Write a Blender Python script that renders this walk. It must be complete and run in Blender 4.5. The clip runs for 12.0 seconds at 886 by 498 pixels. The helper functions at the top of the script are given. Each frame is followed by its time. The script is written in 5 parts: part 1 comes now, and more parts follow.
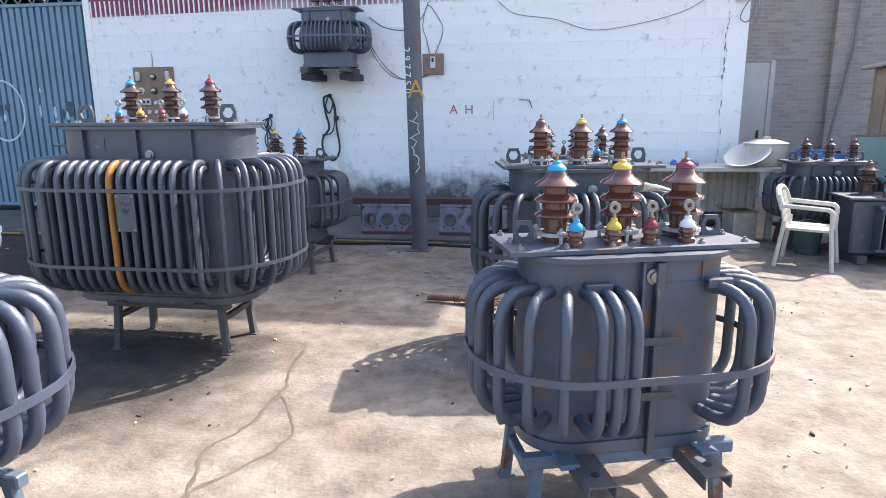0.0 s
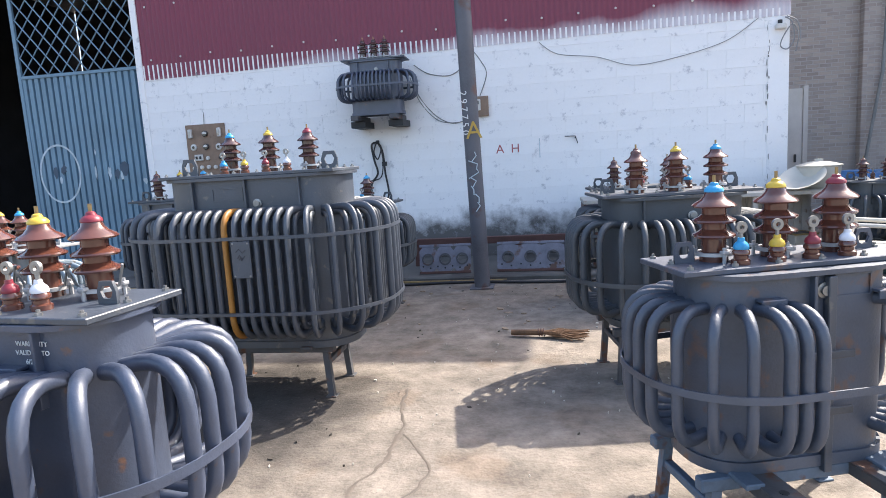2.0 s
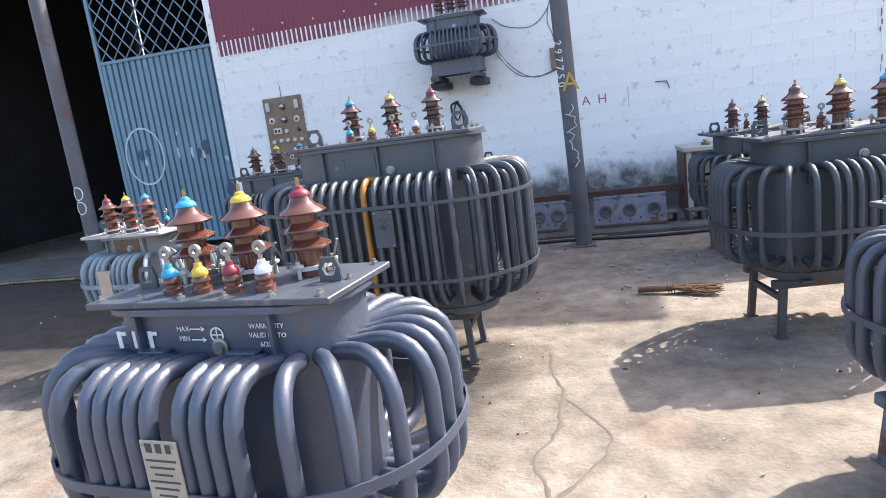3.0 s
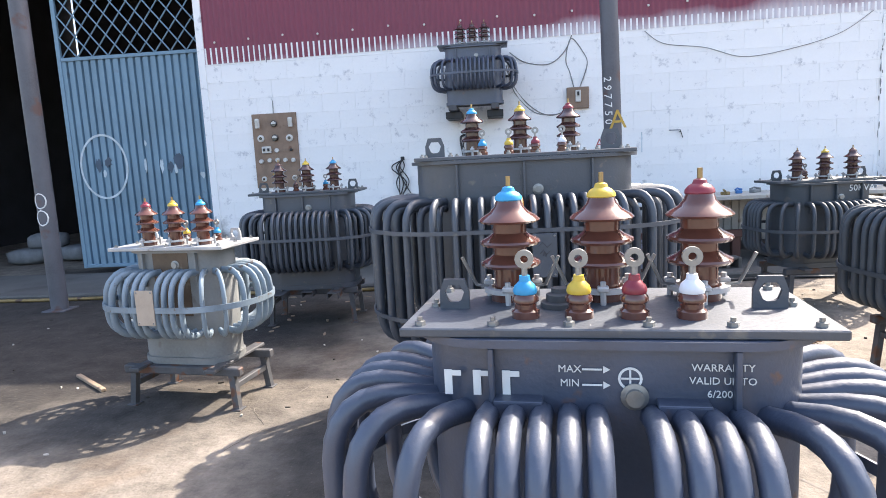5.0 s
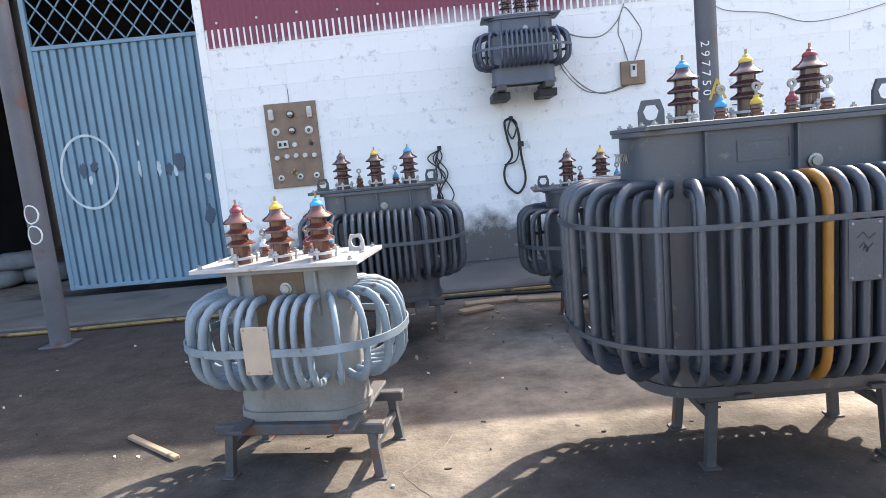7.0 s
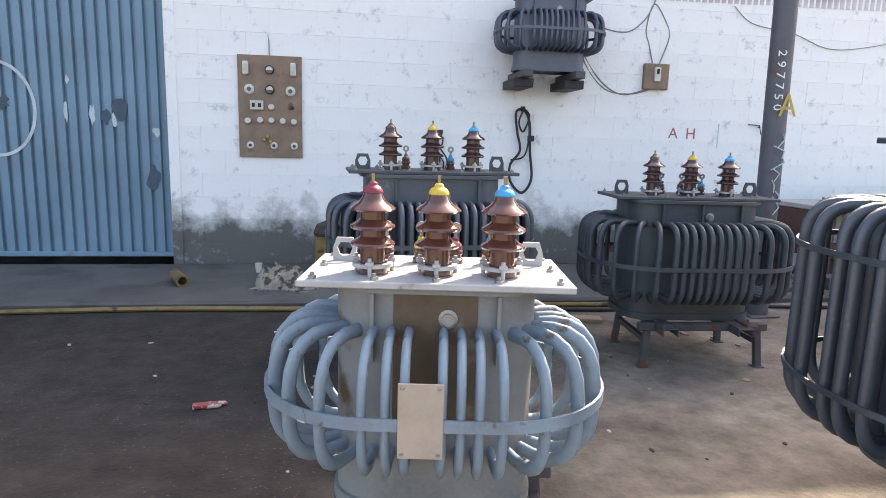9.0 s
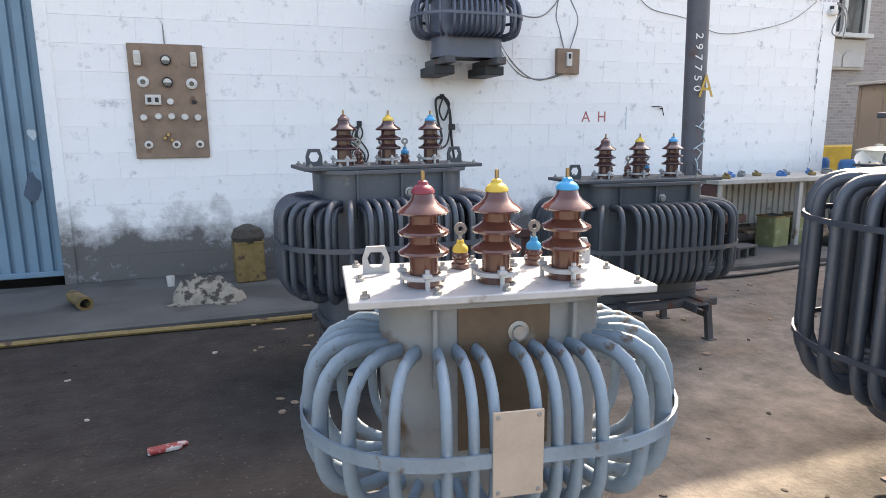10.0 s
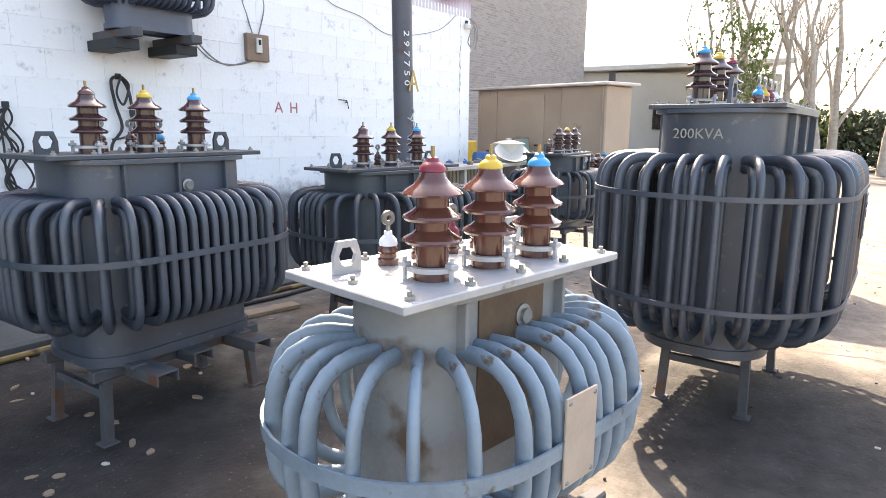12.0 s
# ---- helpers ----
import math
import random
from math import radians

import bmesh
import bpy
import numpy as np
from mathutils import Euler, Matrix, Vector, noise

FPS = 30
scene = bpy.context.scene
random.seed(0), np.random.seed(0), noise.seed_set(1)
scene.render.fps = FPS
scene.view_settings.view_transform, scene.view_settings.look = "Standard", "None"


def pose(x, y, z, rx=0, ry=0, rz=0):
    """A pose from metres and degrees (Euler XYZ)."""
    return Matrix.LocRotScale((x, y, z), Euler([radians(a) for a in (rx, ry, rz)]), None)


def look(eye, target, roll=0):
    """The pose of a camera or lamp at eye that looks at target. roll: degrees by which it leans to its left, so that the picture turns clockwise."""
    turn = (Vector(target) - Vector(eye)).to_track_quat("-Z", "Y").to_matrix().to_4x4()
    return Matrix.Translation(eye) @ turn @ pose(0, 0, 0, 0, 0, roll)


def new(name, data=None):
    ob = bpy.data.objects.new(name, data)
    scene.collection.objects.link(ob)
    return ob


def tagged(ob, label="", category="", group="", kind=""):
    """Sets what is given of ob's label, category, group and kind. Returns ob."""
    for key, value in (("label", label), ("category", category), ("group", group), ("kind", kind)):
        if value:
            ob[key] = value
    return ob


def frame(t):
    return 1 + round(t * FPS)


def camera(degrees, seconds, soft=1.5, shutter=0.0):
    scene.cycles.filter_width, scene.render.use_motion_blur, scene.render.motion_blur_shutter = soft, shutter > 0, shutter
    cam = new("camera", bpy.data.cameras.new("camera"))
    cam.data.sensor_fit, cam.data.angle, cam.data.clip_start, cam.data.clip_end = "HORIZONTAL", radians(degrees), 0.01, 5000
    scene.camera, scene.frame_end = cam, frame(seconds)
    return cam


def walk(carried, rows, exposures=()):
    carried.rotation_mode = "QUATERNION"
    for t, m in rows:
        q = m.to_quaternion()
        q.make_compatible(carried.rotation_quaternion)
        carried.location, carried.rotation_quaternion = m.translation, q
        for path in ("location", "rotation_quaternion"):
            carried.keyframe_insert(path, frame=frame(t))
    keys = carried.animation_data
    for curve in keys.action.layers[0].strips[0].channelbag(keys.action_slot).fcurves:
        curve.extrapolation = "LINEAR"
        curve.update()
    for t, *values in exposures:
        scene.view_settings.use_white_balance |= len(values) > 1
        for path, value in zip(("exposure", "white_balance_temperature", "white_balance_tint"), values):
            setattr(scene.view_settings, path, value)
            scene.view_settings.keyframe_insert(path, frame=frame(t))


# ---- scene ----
cam = camera(70.9, 12.0, soft=0.9)
PATH = [
    (0, (0.576, 1.394, 1.451), (0.293, 3.329, 1.033), -0.4),
    (0.5, (0.505, 1.326, 1.464), (0.398, 3.28, 1.049), -0.6),
    (1, (0.4, 1.242, 1.47), (0.308, 3.202, 1.085), -0.1),
    (1.5, (0.29, 1.211, 1.458), (0.13, 3.167, 1.073), -0.8),
    (2, (0.059, 1.253, 1.431), (-0.268, 3.206, 1.149), -3.4),
    (2.5, (-0.199, 1.299, 1.451), (-0.742, 3.201, 1.157), -4.5),
    (3, (-0.504, 1.289, 1.458), (-0.989, 3.19, 1.071), -7.4),
    (3.5, (-0.803, 1.284, 1.446), (-1.364, 3.16, 1.04), -7.6),
    (3.7, (-0.961, 1.344, 1.422), (-1.553, 3.222, 1.069), -8.7),
    (5.3, (-2.017, 1.674, 1.403), (-2.094, 3.657, 1.155), -2.4),
    (5.5, (-2.133, 1.777, 1.423), (-2.161, 3.764, 1.197), -2.4),
    (6, (-2.427, 1.972, 1.4), (-2.434, 3.954, 1.127), -1.6),
    (6.5, (-2.72, 2.119, 1.414), (-2.659, 4.096, 1.117), -3.8),
    (7, (-3.014, 2.401, 1.389), (-3.062, 4.378, 1.09), -5.3),
    (7.2, (-3.119, 2.512, 1.404), (-3.229, 4.481, 1.067), -3.8),
    (8.8, (-3.928, 3.268, 1.378), (-3.68, 5.223, 1.038), 0.2),
    (9, (-4.055, 3.379, 1.369), (-3.763, 5.328, 1.03), 1.6),
    (9.5, (-4.305, 3.543, 1.384), (-3.756, 5.431, 1.014), 1.1),
    (10, (-4.461, 3.709, 1.366), (-3.807, 5.564, 1.0), -0.5),
    (10.5, (-4.598, 3.93, 1.334), (-3.815, 5.702, 0.838), -1.5),
    (11, (-4.778, 4.063, 1.326), (-3.696, 5.687, 0.886), 1.9),
    (11.5, (-4.953, 4.192, 1.342), (-3.61, 5.609, 0.907), 2.7),
    (12, (-5.059, 4.367, 1.308), (-3.479, 5.534, 0.932), 0.5),
]
walk(cam, [(t, look(eye, target, roll)) for t, eye, target, roll in PATH], exposures=[(0.0, 1.75, 6500, 12), (1.5, 1.66, 6500, 12), (3.5, 1.82, 6650, 12), (6.0, 2.02, 6800, 12), (7.2, 2.08, 7000, 12), (9.0, 2.0, 7500, 12.5), (10.3, 2.0, 7600, 12.5), (11.0, 2.22, 7600, 13), (12.0, 2.35, 7600, 13)])

# ---- world and sun ----
SUN_AZ, SUN_EL = radians(44.6), radians(45.0)
world = bpy.data.worlds.new("sky")
scene.world = world
world.use_nodes = True
wn = world.node_tree.nodes
sky = wn.new("ShaderNodeTexSky")
sky.sky_type, sky.sun_disc = "NISHITA", False
sky.sun_elevation, sky.sun_rotation = SUN_EL, math.pi / 2 - SUN_AZ
sky.dust_density, sky.air_density = 3.0, 1.0
wn["Background"].inputs["Strength"].default_value = 0.15
world.node_tree.links.new(sky.outputs[0], wn["Background"].inputs["Color"])
sun = new("sun", bpy.data.lights.new("sun", "SUN"))
sun.data.energy, sun.data.angle, sun.data.color = 3.1, radians(0.6), (1.0, 0.94, 0.85)
toward = Vector((math.cos(SUN_AZ) * math.cos(SUN_EL), math.sin(SUN_AZ) * math.cos(SUN_EL), math.sin(SUN_EL)))
sun.matrix_world = look(toward * 30, (0, 0, 0))


# ---- materials ----
def material(name, colour, rough=0.6, metal=0.0, vary=0.25, scale=6.0, fine=60.0, bump=0.15, stain=None, stain_at=0.6, stain_scale=3.0, coat=0.0, dist=0.004, rand=0.0, spec=0.5):
    """Paint, stone or metal with grain, blotches and stains at two scales."""
    m = bpy.data.materials.new(name)
    m.use_nodes = True
    nt = m.node_tree
    b = nt.nodes["Principled BSDF"]
    co = nt.nodes.new("ShaderNodeTexCoord")

    def noise_at(sc, detail=5.0):
        n = nt.nodes.new("ShaderNodeTexNoise")
        n.inputs["Scale"].default_value, n.inputs["Detail"].default_value = sc, detail
        nt.links.new(co.outputs["Object"], n.inputs["Vector"])
        return n.outputs[0]

    def mix(fac, a, c, kind="MIX"):
        x = nt.nodes.new("ShaderNodeMix")
        x.data_type, x.blend_type = "RGBA", kind
        for sock, v in ((x.inputs[0], fac), (x.inputs[6], a), (x.inputs[7], c)):
            if isinstance(v, (int, float)):
                sock.default_value = v
            elif isinstance(v, tuple):
                sock.default_value = (*v, 1)
            else:
                nt.links.new(v, sock)
        return x.outputs[2]

    def ramp(src, lo, hi):
        r = nt.nodes.new("ShaderNodeMapRange")
        r.inputs[1].default_value, r.inputs[2].default_value = lo, hi
        nt.links.new(src, r.inputs[0])
        return r.outputs[0]

    big, small = noise_at(scale), noise_at(fine, 3.0)
    dark = tuple(c * (1 - vary) for c in colour)
    light = tuple(min(1, c * (1 + vary * 0.6)) for c in colour)
    col = mix(ramp(big, 0.3, 0.7), dark, light)
    col = mix(ramp(small, 0.35, 0.75), col, mix(0.35, col, light), "MIX")
    if stain:
        s = noise_at(stain_scale, 8.0)
        mask = ramp(s, stain_at, stain_at + 0.08)
        col = mix(mask, col, stain)
    if rand:
        oi = nt.nodes.new("ShaderNodeObjectInfo")
        col = mix(ramp(oi.outputs["Random"], 0.0, 1.0 / rand), col, tuple(c * 0.5 for c in colour))
    nt.links.new(col, b.inputs["Base Color"])
    rr = nt.nodes.new("ShaderNodeMapRange")
    rr.inputs[3].default_value, rr.inputs[4].default_value = max(0.03, rough - 0.12), min(1, rough + 0.12)
    nt.links.new(big, rr.inputs[0])
    nt.links.new(rr.outputs[0], b.inputs["Roughness"])
    b.inputs["Metallic"].default_value = metal
    b.inputs["Coat Weight"].default_value = coat
    b.inputs["Specular IOR Level"].default_value = spec
    if bump:
        bp = nt.nodes.new("ShaderNodeBump")
        bp.inputs["Strength"].default_value, bp.inputs["Distance"].default_value = bump, dist
        nt.links.new(small, bp.inputs["Height"])
        nt.links.new(bp.outputs[0], b.inputs["Normal"])
    return m


RUST = (0.13, 0.06, 0.035)
blue_grey = material("blue_grey_paint", (0.045, 0.060, 0.098), 0.46, 0, 0.35, 5, 90, 0.25, RUST, 0.65, 13, spec=1.0)
rusty_blue = material("rust_spotted_blue_grey_paint", (0.050, 0.064, 0.092), 0.50, 0, 0.4, 6, 90, 0.3, (0.115, 0.062, 0.045), 0.585, 9, spec=0.9)
slate = material("slate_grey_paint", (0.040, 0.051, 0.069), 0.48, 0, 0.35, 5, 90, 0.25, (0.12, 0.11, 0.10), 0.63, 16, spec=1.0)
dark_slate = material("weathered_slate_paint", (0.042, 0.052, 0.062), 0.55, 0, 0.35, 5, 90, 0.2, (0.09, 0.075, 0.065), 0.62, 6, spec=0.8)
pale_blue = material("faded_pale_blue_paint", (0.20, 0.255, 0.30), 0.45, 0, 0.3, 7, 80, 0.25, (0.12, 0.09, 0.07), 0.64, 22)
tank_grey = material("dusty_tank_paint", (0.21, 0.215, 0.21), 0.6, 0, 0.3, 4, 70, 0.25, (0.10, 0.065, 0.04), 0.62, 5)
pale_metal = material("bare_pale_lid_steel", (0.42, 0.42, 0.42), 0.45, 0.2, 0.2, 8, 80, 0.15, (0.2, 0.17, 0.14), 0.66, 12)
oily_brown = material("oil_stained_steel", (0.10, 0.065, 0.04), 0.45, 0, 0.4, 9, 60, 0.2, (0.2, 0.17, 0.13), 0.62, 9)
porcelain = material("brown_glazed_porcelain", (0.115, 0.042, 0.028), 0.2, 0, 0.25, 18, 90, 0.03, None, coat=0.6)
porcelain_dark = material("dark_brown_glazed_porcelain", (0.075, 0.036, 0.032), 0.2, 0, 0.25, 18, 90, 0.03, None, coat=0.5)
CAPS = {
    "blue": material("blue_cap_paint", (0.03, 0.30, 0.55), 0.4, 0, 0.15, 20, 90, 0.1),
    "yellow": material("yellow_cap_paint", (0.62, 0.42, 0.05), 0.4, 0, 0.15, 20, 90, 0.1),
    "red": material("crimson_cap_paint", (0.22, 0.025, 0.04), 0.4, 0, 0.15, 20, 90, 0.1),
    "white": material("white_cap_paint", (0.72, 0.73, 0.76), 0.45, 0, 0.1, 20, 90, 0.1),
    "brown": porcelain,
}
bolt_steel = material("weathered_bolt_steel", (0.30, 0.30, 0.29), 0.4, 0.7, 0.3, 20, 90, 0.1)
brass = material("dull_brass", (0.35, 0.25, 0.12), 0.4, 0.8, 0.3, 20, 90, 0.1)
stand_steel = material("rusty_stand_steel", (0.085, 0.085, 0.09), 0.65, 0.1, 0.3, 8, 70, 0.3, RUST, 0.56, 8)
stand_blue = material("blue_stand_steel", (0.11, 0.15, 0.20), 0.6, 0.1, 0.3, 8, 70, 0.3, RUST, 0.56, 8)
orange = material("orange_tube_paint", (0.36, 0.16, 0.03), 0.5, 0, 0.2, 8, 80, 0.2, (0.2, 0.1, 0.04), 0.64, 12)
label_metal = material("aluminium_nameplate", (0.40, 0.37, 0.31), 0.5, 0.3, 0.2, 10, 80, 0.1, (0.25, 0.2, 0.15), 0.66, 14)
label_tan = material("tan_nameplate", (0.43, 0.35, 0.28), 0.55, 0.1, 0.15, 10, 80, 0.1, (0.25, 0.17, 0.12), 0.68, 14)
paint_white = material("white_stencil_paint", (0.75, 0.75, 0.73), 0.6, 0, 0.1, 20, 90, 0.05)
paint_dark = material("dark_print", (0.05, 0.05, 0.06), 0.6, 0, 0.1, 20, 90, 0.05)
paint_red = material("red_stencil_paint", (0.42, 0.13, 0.13), 0.6, 0, 0.2, 20, 90, 0.05)
paint_yellow = material("yellow_stencil_paint", (0.5, 0.32, 0.06), 0.6, 0, 0.2, 20, 90, 0.05)
sprayed_white = material("thin_white_spray", (0.50, 0.58, 0.62), 0.6, 0, 0.3, 6, 60, 0.1)
sprayed_dark = material("dark_blue_spray", (0.05, 0.08, 0.12), 0.6, 0, 0.3, 6, 60, 0.1)
gate_blue = material("faded_blue_gate_paint", (0.155, 0.255, 0.335), 0.5, 0.1, 0.2, 1.5, 50, 0.15, (0.12, 0.15, 0.18), 0.68, 3)
pipe_steel = material("rusty_grey_post_paint", (0.11, 0.11, 0.125), 0.55, 0.1, 0.3, 3, 60, 0.25, (0.12, 0.07, 0.06), 0.58, 4)
wood = material("worn_plywood_board", (0.25, 0.17, 0.12), 0.7, 0, 0.3, 7, 60, 0.2, (0.16, 0.09, 0.06), 0.62, 8)
raw_wood = material("weathered_raw_wood", (0.30, 0.22, 0.15), 0.75, 0, 0.3, 7, 60, 0.3, (0.1, 0.07, 0.05), 0.66, 8)
black_rubber = material("black_cable_rubber", (0.02, 0.02, 0.022), 0.55, 0, 0.3, 20, 90, 0.1)
grey_cable = material("grey_cable", (0.22, 0.22, 0.22), 0.6, 0, 0.2, 20, 90, 0.1)
black_iron = material("black_iron", (0.03, 0.032, 0.035), 0.6, 0.2, 0.3, 9, 70, 0.2)
plastic_cream = material("cream_plastic", (0.55, 0.52, 0.45), 0.4, 0, 0.12, 5, 80, 0.05, (0.4, 0.35, 0.28), 0.68, 6)
white_fixture = material("white_fixture_plastic", (0.6, 0.58, 0.54), 0.4, 0, 0.1, 9, 80, 0.05)
tin_rust = material("rusty_oil_tin", (0.26, 0.18, 0.07), 0.5, 0.3, 0.4, 8, 60, 0.2, (0.1, 0.06, 0.04), 0.56, 8)
tin_green = material("faded_green_oil_tin", (0.25, 0.26, 0.12), 0.5, 0.2, 0.3, 8, 60, 0.2, (0.4, 0.38, 0.3), 0.6, 8)
cloth = material("dirty_white_rag", (0.33, 0.29, 0.23), 0.95, 0, 0.3, 14, 90, 0.5, (0.07, 0.06, 0.05), 0.5, 14)
dark_blue_metal = material("dark_blue_metal", (0.05, 0.10, 0.19), 0.5, 0.2, 0.3, 6, 60, 0.2)
shed_tan = material("tan_shed_sheet", (0.36, 0.28, 0.21), 0.6, 0, 0.15, 1.5, 40, 0.15, (0.25, 0.18, 0.13), 0.66, 3)
roof_sheet = material("pale_roof_sheet", (0.5, 0.47, 0.44), 0.5, 0.2, 0.15, 3, 50, 0.1)
bench_paint = material("cream_bench_sheet", (0.42, 0.40, 0.36), 0.6, 0, 0.2, 4, 50, 0.2, (0.2, 0.14, 0.1), 0.62, 5)
rust_red = material("rust_red_sheet", (0.10, 0.045, 0.036), 0.6, 0.1, 0.3, 5, 60, 0.2)
concrete = material("oil_darkened_concrete", (0.10, 0.097, 0.09), 0.8, 0, 0.35, 2, 40, 0.4, (0.07, 0.065, 0.06), 0.55, 1.6)
sack_cloth = material("grey_sack_cloth", (0.2, 0.21, 0.22), 0.9, 0, 0.3, 6, 60, 0.4)
# near-black colour stands in for the shade inside the gate opening
inside_dark = material("shade_dark_inside_wall", (0.05, 0.05, 0.055), 0.9, 0, 0.3, 2, 40, 0.3)
plate_iron = material("galvanised_core_plate", (0.19, 0.19, 0.225), 0.5, 0.3, 0.35, 7, 60, 0.3, (0.13, 0.075, 0.055), 0.56, 6)
bark = material("pale_bark", (0.38, 0.33, 0.27), 0.9, 0, 0.3, 8, 60, 0.4)
leaf_green = material("spring_leaf_green", (0.13, 0.17, 0.045), 0.7, 0, 0.3, 2, 40, 0)
leaf_dark = material("dark_hedge_green", (0.07, 0.085, 0.045), 0.7, 0, 0.3, 2, 40, 0)
far_wall = material("pale_render_far", (0.5, 0.46, 0.4), 0.8, 0, 0.15, 0.5, 20, 0.1)
blue_plastic = material("blue_drum_plastic", (0.04, 0.17, 0.42), 0.45, 0, 0.2, 5, 60, 0.1)
yellow_metal = material("yellow_machine_paint", (0.6, 0.36, 0.03), 0.5, 0, 0.2, 5, 60, 0.1)
straw = material("broom_straw", (0.16, 0.09, 0.05), 0.9, 0, 0.4, 20, 90, 0.3)
meter_glass = material("black_meter_face", (0.02, 0.02, 0.022), 0.15, 0, 0.2, 20, 90, 0, coat=0.5)
wrapper_red = material("red_wrapper", (0.3, 0.04, 0.035), 0.35, 0, 0.3, 30, 90, 0.1, (0.5, 0.48, 0.45), 0.52, 30)
dry_leaf = material("dark_debris_chip", (0.06, 0.05, 0.04), 0.9, 0, 0.4, 30, 90, 0.3)
pale_chip = material("pale_debris_chip", (0.5, 0.46, 0.4), 0.8, 0, 0.3, 30, 90, 0.3)
wet_mark = material("wet_dark_ground", (0.12, 0.098, 0.078), 0.6, 0, 0.3, 8, 60, 0.3)


def nodes_of(m):
    nt = m.node_tree
    return nt, nt.nodes["Principled BSDF"]


def ground_material():
    m = material("dusty_yard_ground", (0.228, 0.196, 0.162), 0.85, 0, 0.28, 1.1, 45, 0.6, (0.20, 0.16, 0.125), 0.57, 1.7, dist=0.01, spec=0.25)
    nt, b = nodes_of(m)
    old = b.inputs["Base Color"].links[0].from_socket
    co = nt.nodes.new("ShaderNodeTexCoord")
    # oil-soaked working area in front of the gate
    d = nt.nodes.new("ShaderNodeVectorMath")
    d.operation = "DISTANCE"
    d.inputs[1].default_value = (-6.2, 7.6, 0)
    nt.links.new(co.outputs["Object"], d.inputs[0])
    n = nt.nodes.new("ShaderNodeTexNoise")
    n.inputs["Scale"].default_value, n.inputs["Detail"].default_value = 0.9, 9.0
    nt.links.new(co.outputs["Object"], n.inputs["Vector"])
    mu = nt.nodes.new("ShaderNodeMath")
    mu.operation = "MULTIPLY_ADD"
    nt.links.new(n.outputs[0], mu.inputs[0])
    mu.inputs[1].default_value = 4.0
    nt.links.new(d.outputs["Value"], mu.inputs[2])
    r = nt.nodes.new("ShaderNodeMapRange")
    r.inputs[1].default_value, r.inputs[2].default_value, r.inputs[3].default_value, r.inputs[4].default_value = 4.8, 6.3, 0.93, 0.0
    nt.links.new(mu.outputs[0], r.inputs[0])
    # oil dripped round the large transformer, its cast shadow deepened in the same colour
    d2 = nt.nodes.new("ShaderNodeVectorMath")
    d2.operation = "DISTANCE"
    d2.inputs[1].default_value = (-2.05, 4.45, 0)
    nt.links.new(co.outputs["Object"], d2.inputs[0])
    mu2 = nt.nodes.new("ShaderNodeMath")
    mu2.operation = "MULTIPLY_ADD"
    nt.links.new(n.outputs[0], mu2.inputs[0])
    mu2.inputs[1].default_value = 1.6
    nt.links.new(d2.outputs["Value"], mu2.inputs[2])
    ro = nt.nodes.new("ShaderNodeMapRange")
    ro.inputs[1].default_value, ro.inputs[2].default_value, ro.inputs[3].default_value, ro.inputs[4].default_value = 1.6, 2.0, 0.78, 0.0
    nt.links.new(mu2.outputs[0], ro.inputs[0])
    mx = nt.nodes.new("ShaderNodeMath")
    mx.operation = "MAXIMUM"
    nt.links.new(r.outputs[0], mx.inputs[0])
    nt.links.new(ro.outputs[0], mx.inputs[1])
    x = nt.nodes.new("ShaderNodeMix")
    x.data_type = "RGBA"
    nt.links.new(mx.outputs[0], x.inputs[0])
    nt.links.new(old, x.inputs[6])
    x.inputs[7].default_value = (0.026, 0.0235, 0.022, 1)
    # pebbles and specks
    v = nt.nodes.new("ShaderNodeTexVoronoi")
    v.inputs["Scale"].default_value = 26.0
    nt.links.new(co.outputs["Object"], v.inputs["Vector"])
    vr = nt.nodes.new("ShaderNodeMapRange")
    vr.inputs[1].default_value, vr.inputs[2].default_value, vr.inputs[3].default_value, vr.inputs[4].default_value = 0.08, 0.16, 0.35, 0.0
    nt.links.new(v.outputs["Distance"], vr.inputs[0])
    x2 = nt.nodes.new("ShaderNodeMix")
    x2.data_type = "RGBA"
    nt.links.new(vr.outputs[0], x2.inputs[0])
    nt.links.new(x.outputs[2], x2.inputs[6])
    x2.inputs[7].default_value = (0.22, 0.18, 0.14, 1)
    # worn patches and scuffs at hand size
    n2 = nt.nodes.new("ShaderNodeTexNoise")
    n2.inputs["Scale"].default_value, n2.inputs["Detail"].default_value, n2.inputs["Roughness"].default_value = 5.0, 12.0, 0.72
    nt.links.new(co.outputs["Object"], n2.inputs["Vector"])
    r2 = nt.nodes.new("ShaderNodeMapRange")
    r2.inputs[1].default_value, r2.inputs[2].default_value, r2.inputs[3].default_value, r2.inputs[4].default_value = 0.3, 0.7, 0.50, 1.42
    nt.links.new(n2.outputs[0], r2.inputs[0])
    x3 = nt.nodes.new("ShaderNodeVectorMath")
    x3.operation = "SCALE"
    nt.links.new(x2.outputs[2], x3.inputs[0])
    nt.links.new(r2.outputs[0], x3.inputs["Scale"])
    nt.links.new(x3.outputs[0], b.inputs["Base Color"])
    bp = nt.nodes.new("ShaderNodeBump")
    bp.inputs["Strength"].default_value, bp.inputs["Distance"].default_value = 0.6, 0.02
    nt.links.new(n2.outputs[0], bp.inputs["Height"])
    nt.links.new(b.inputs["Normal"].links[0].from_socket, bp.inputs["Normal"])
    nt.links.new(bp.outputs[0], b.inputs["Normal"])
    return m


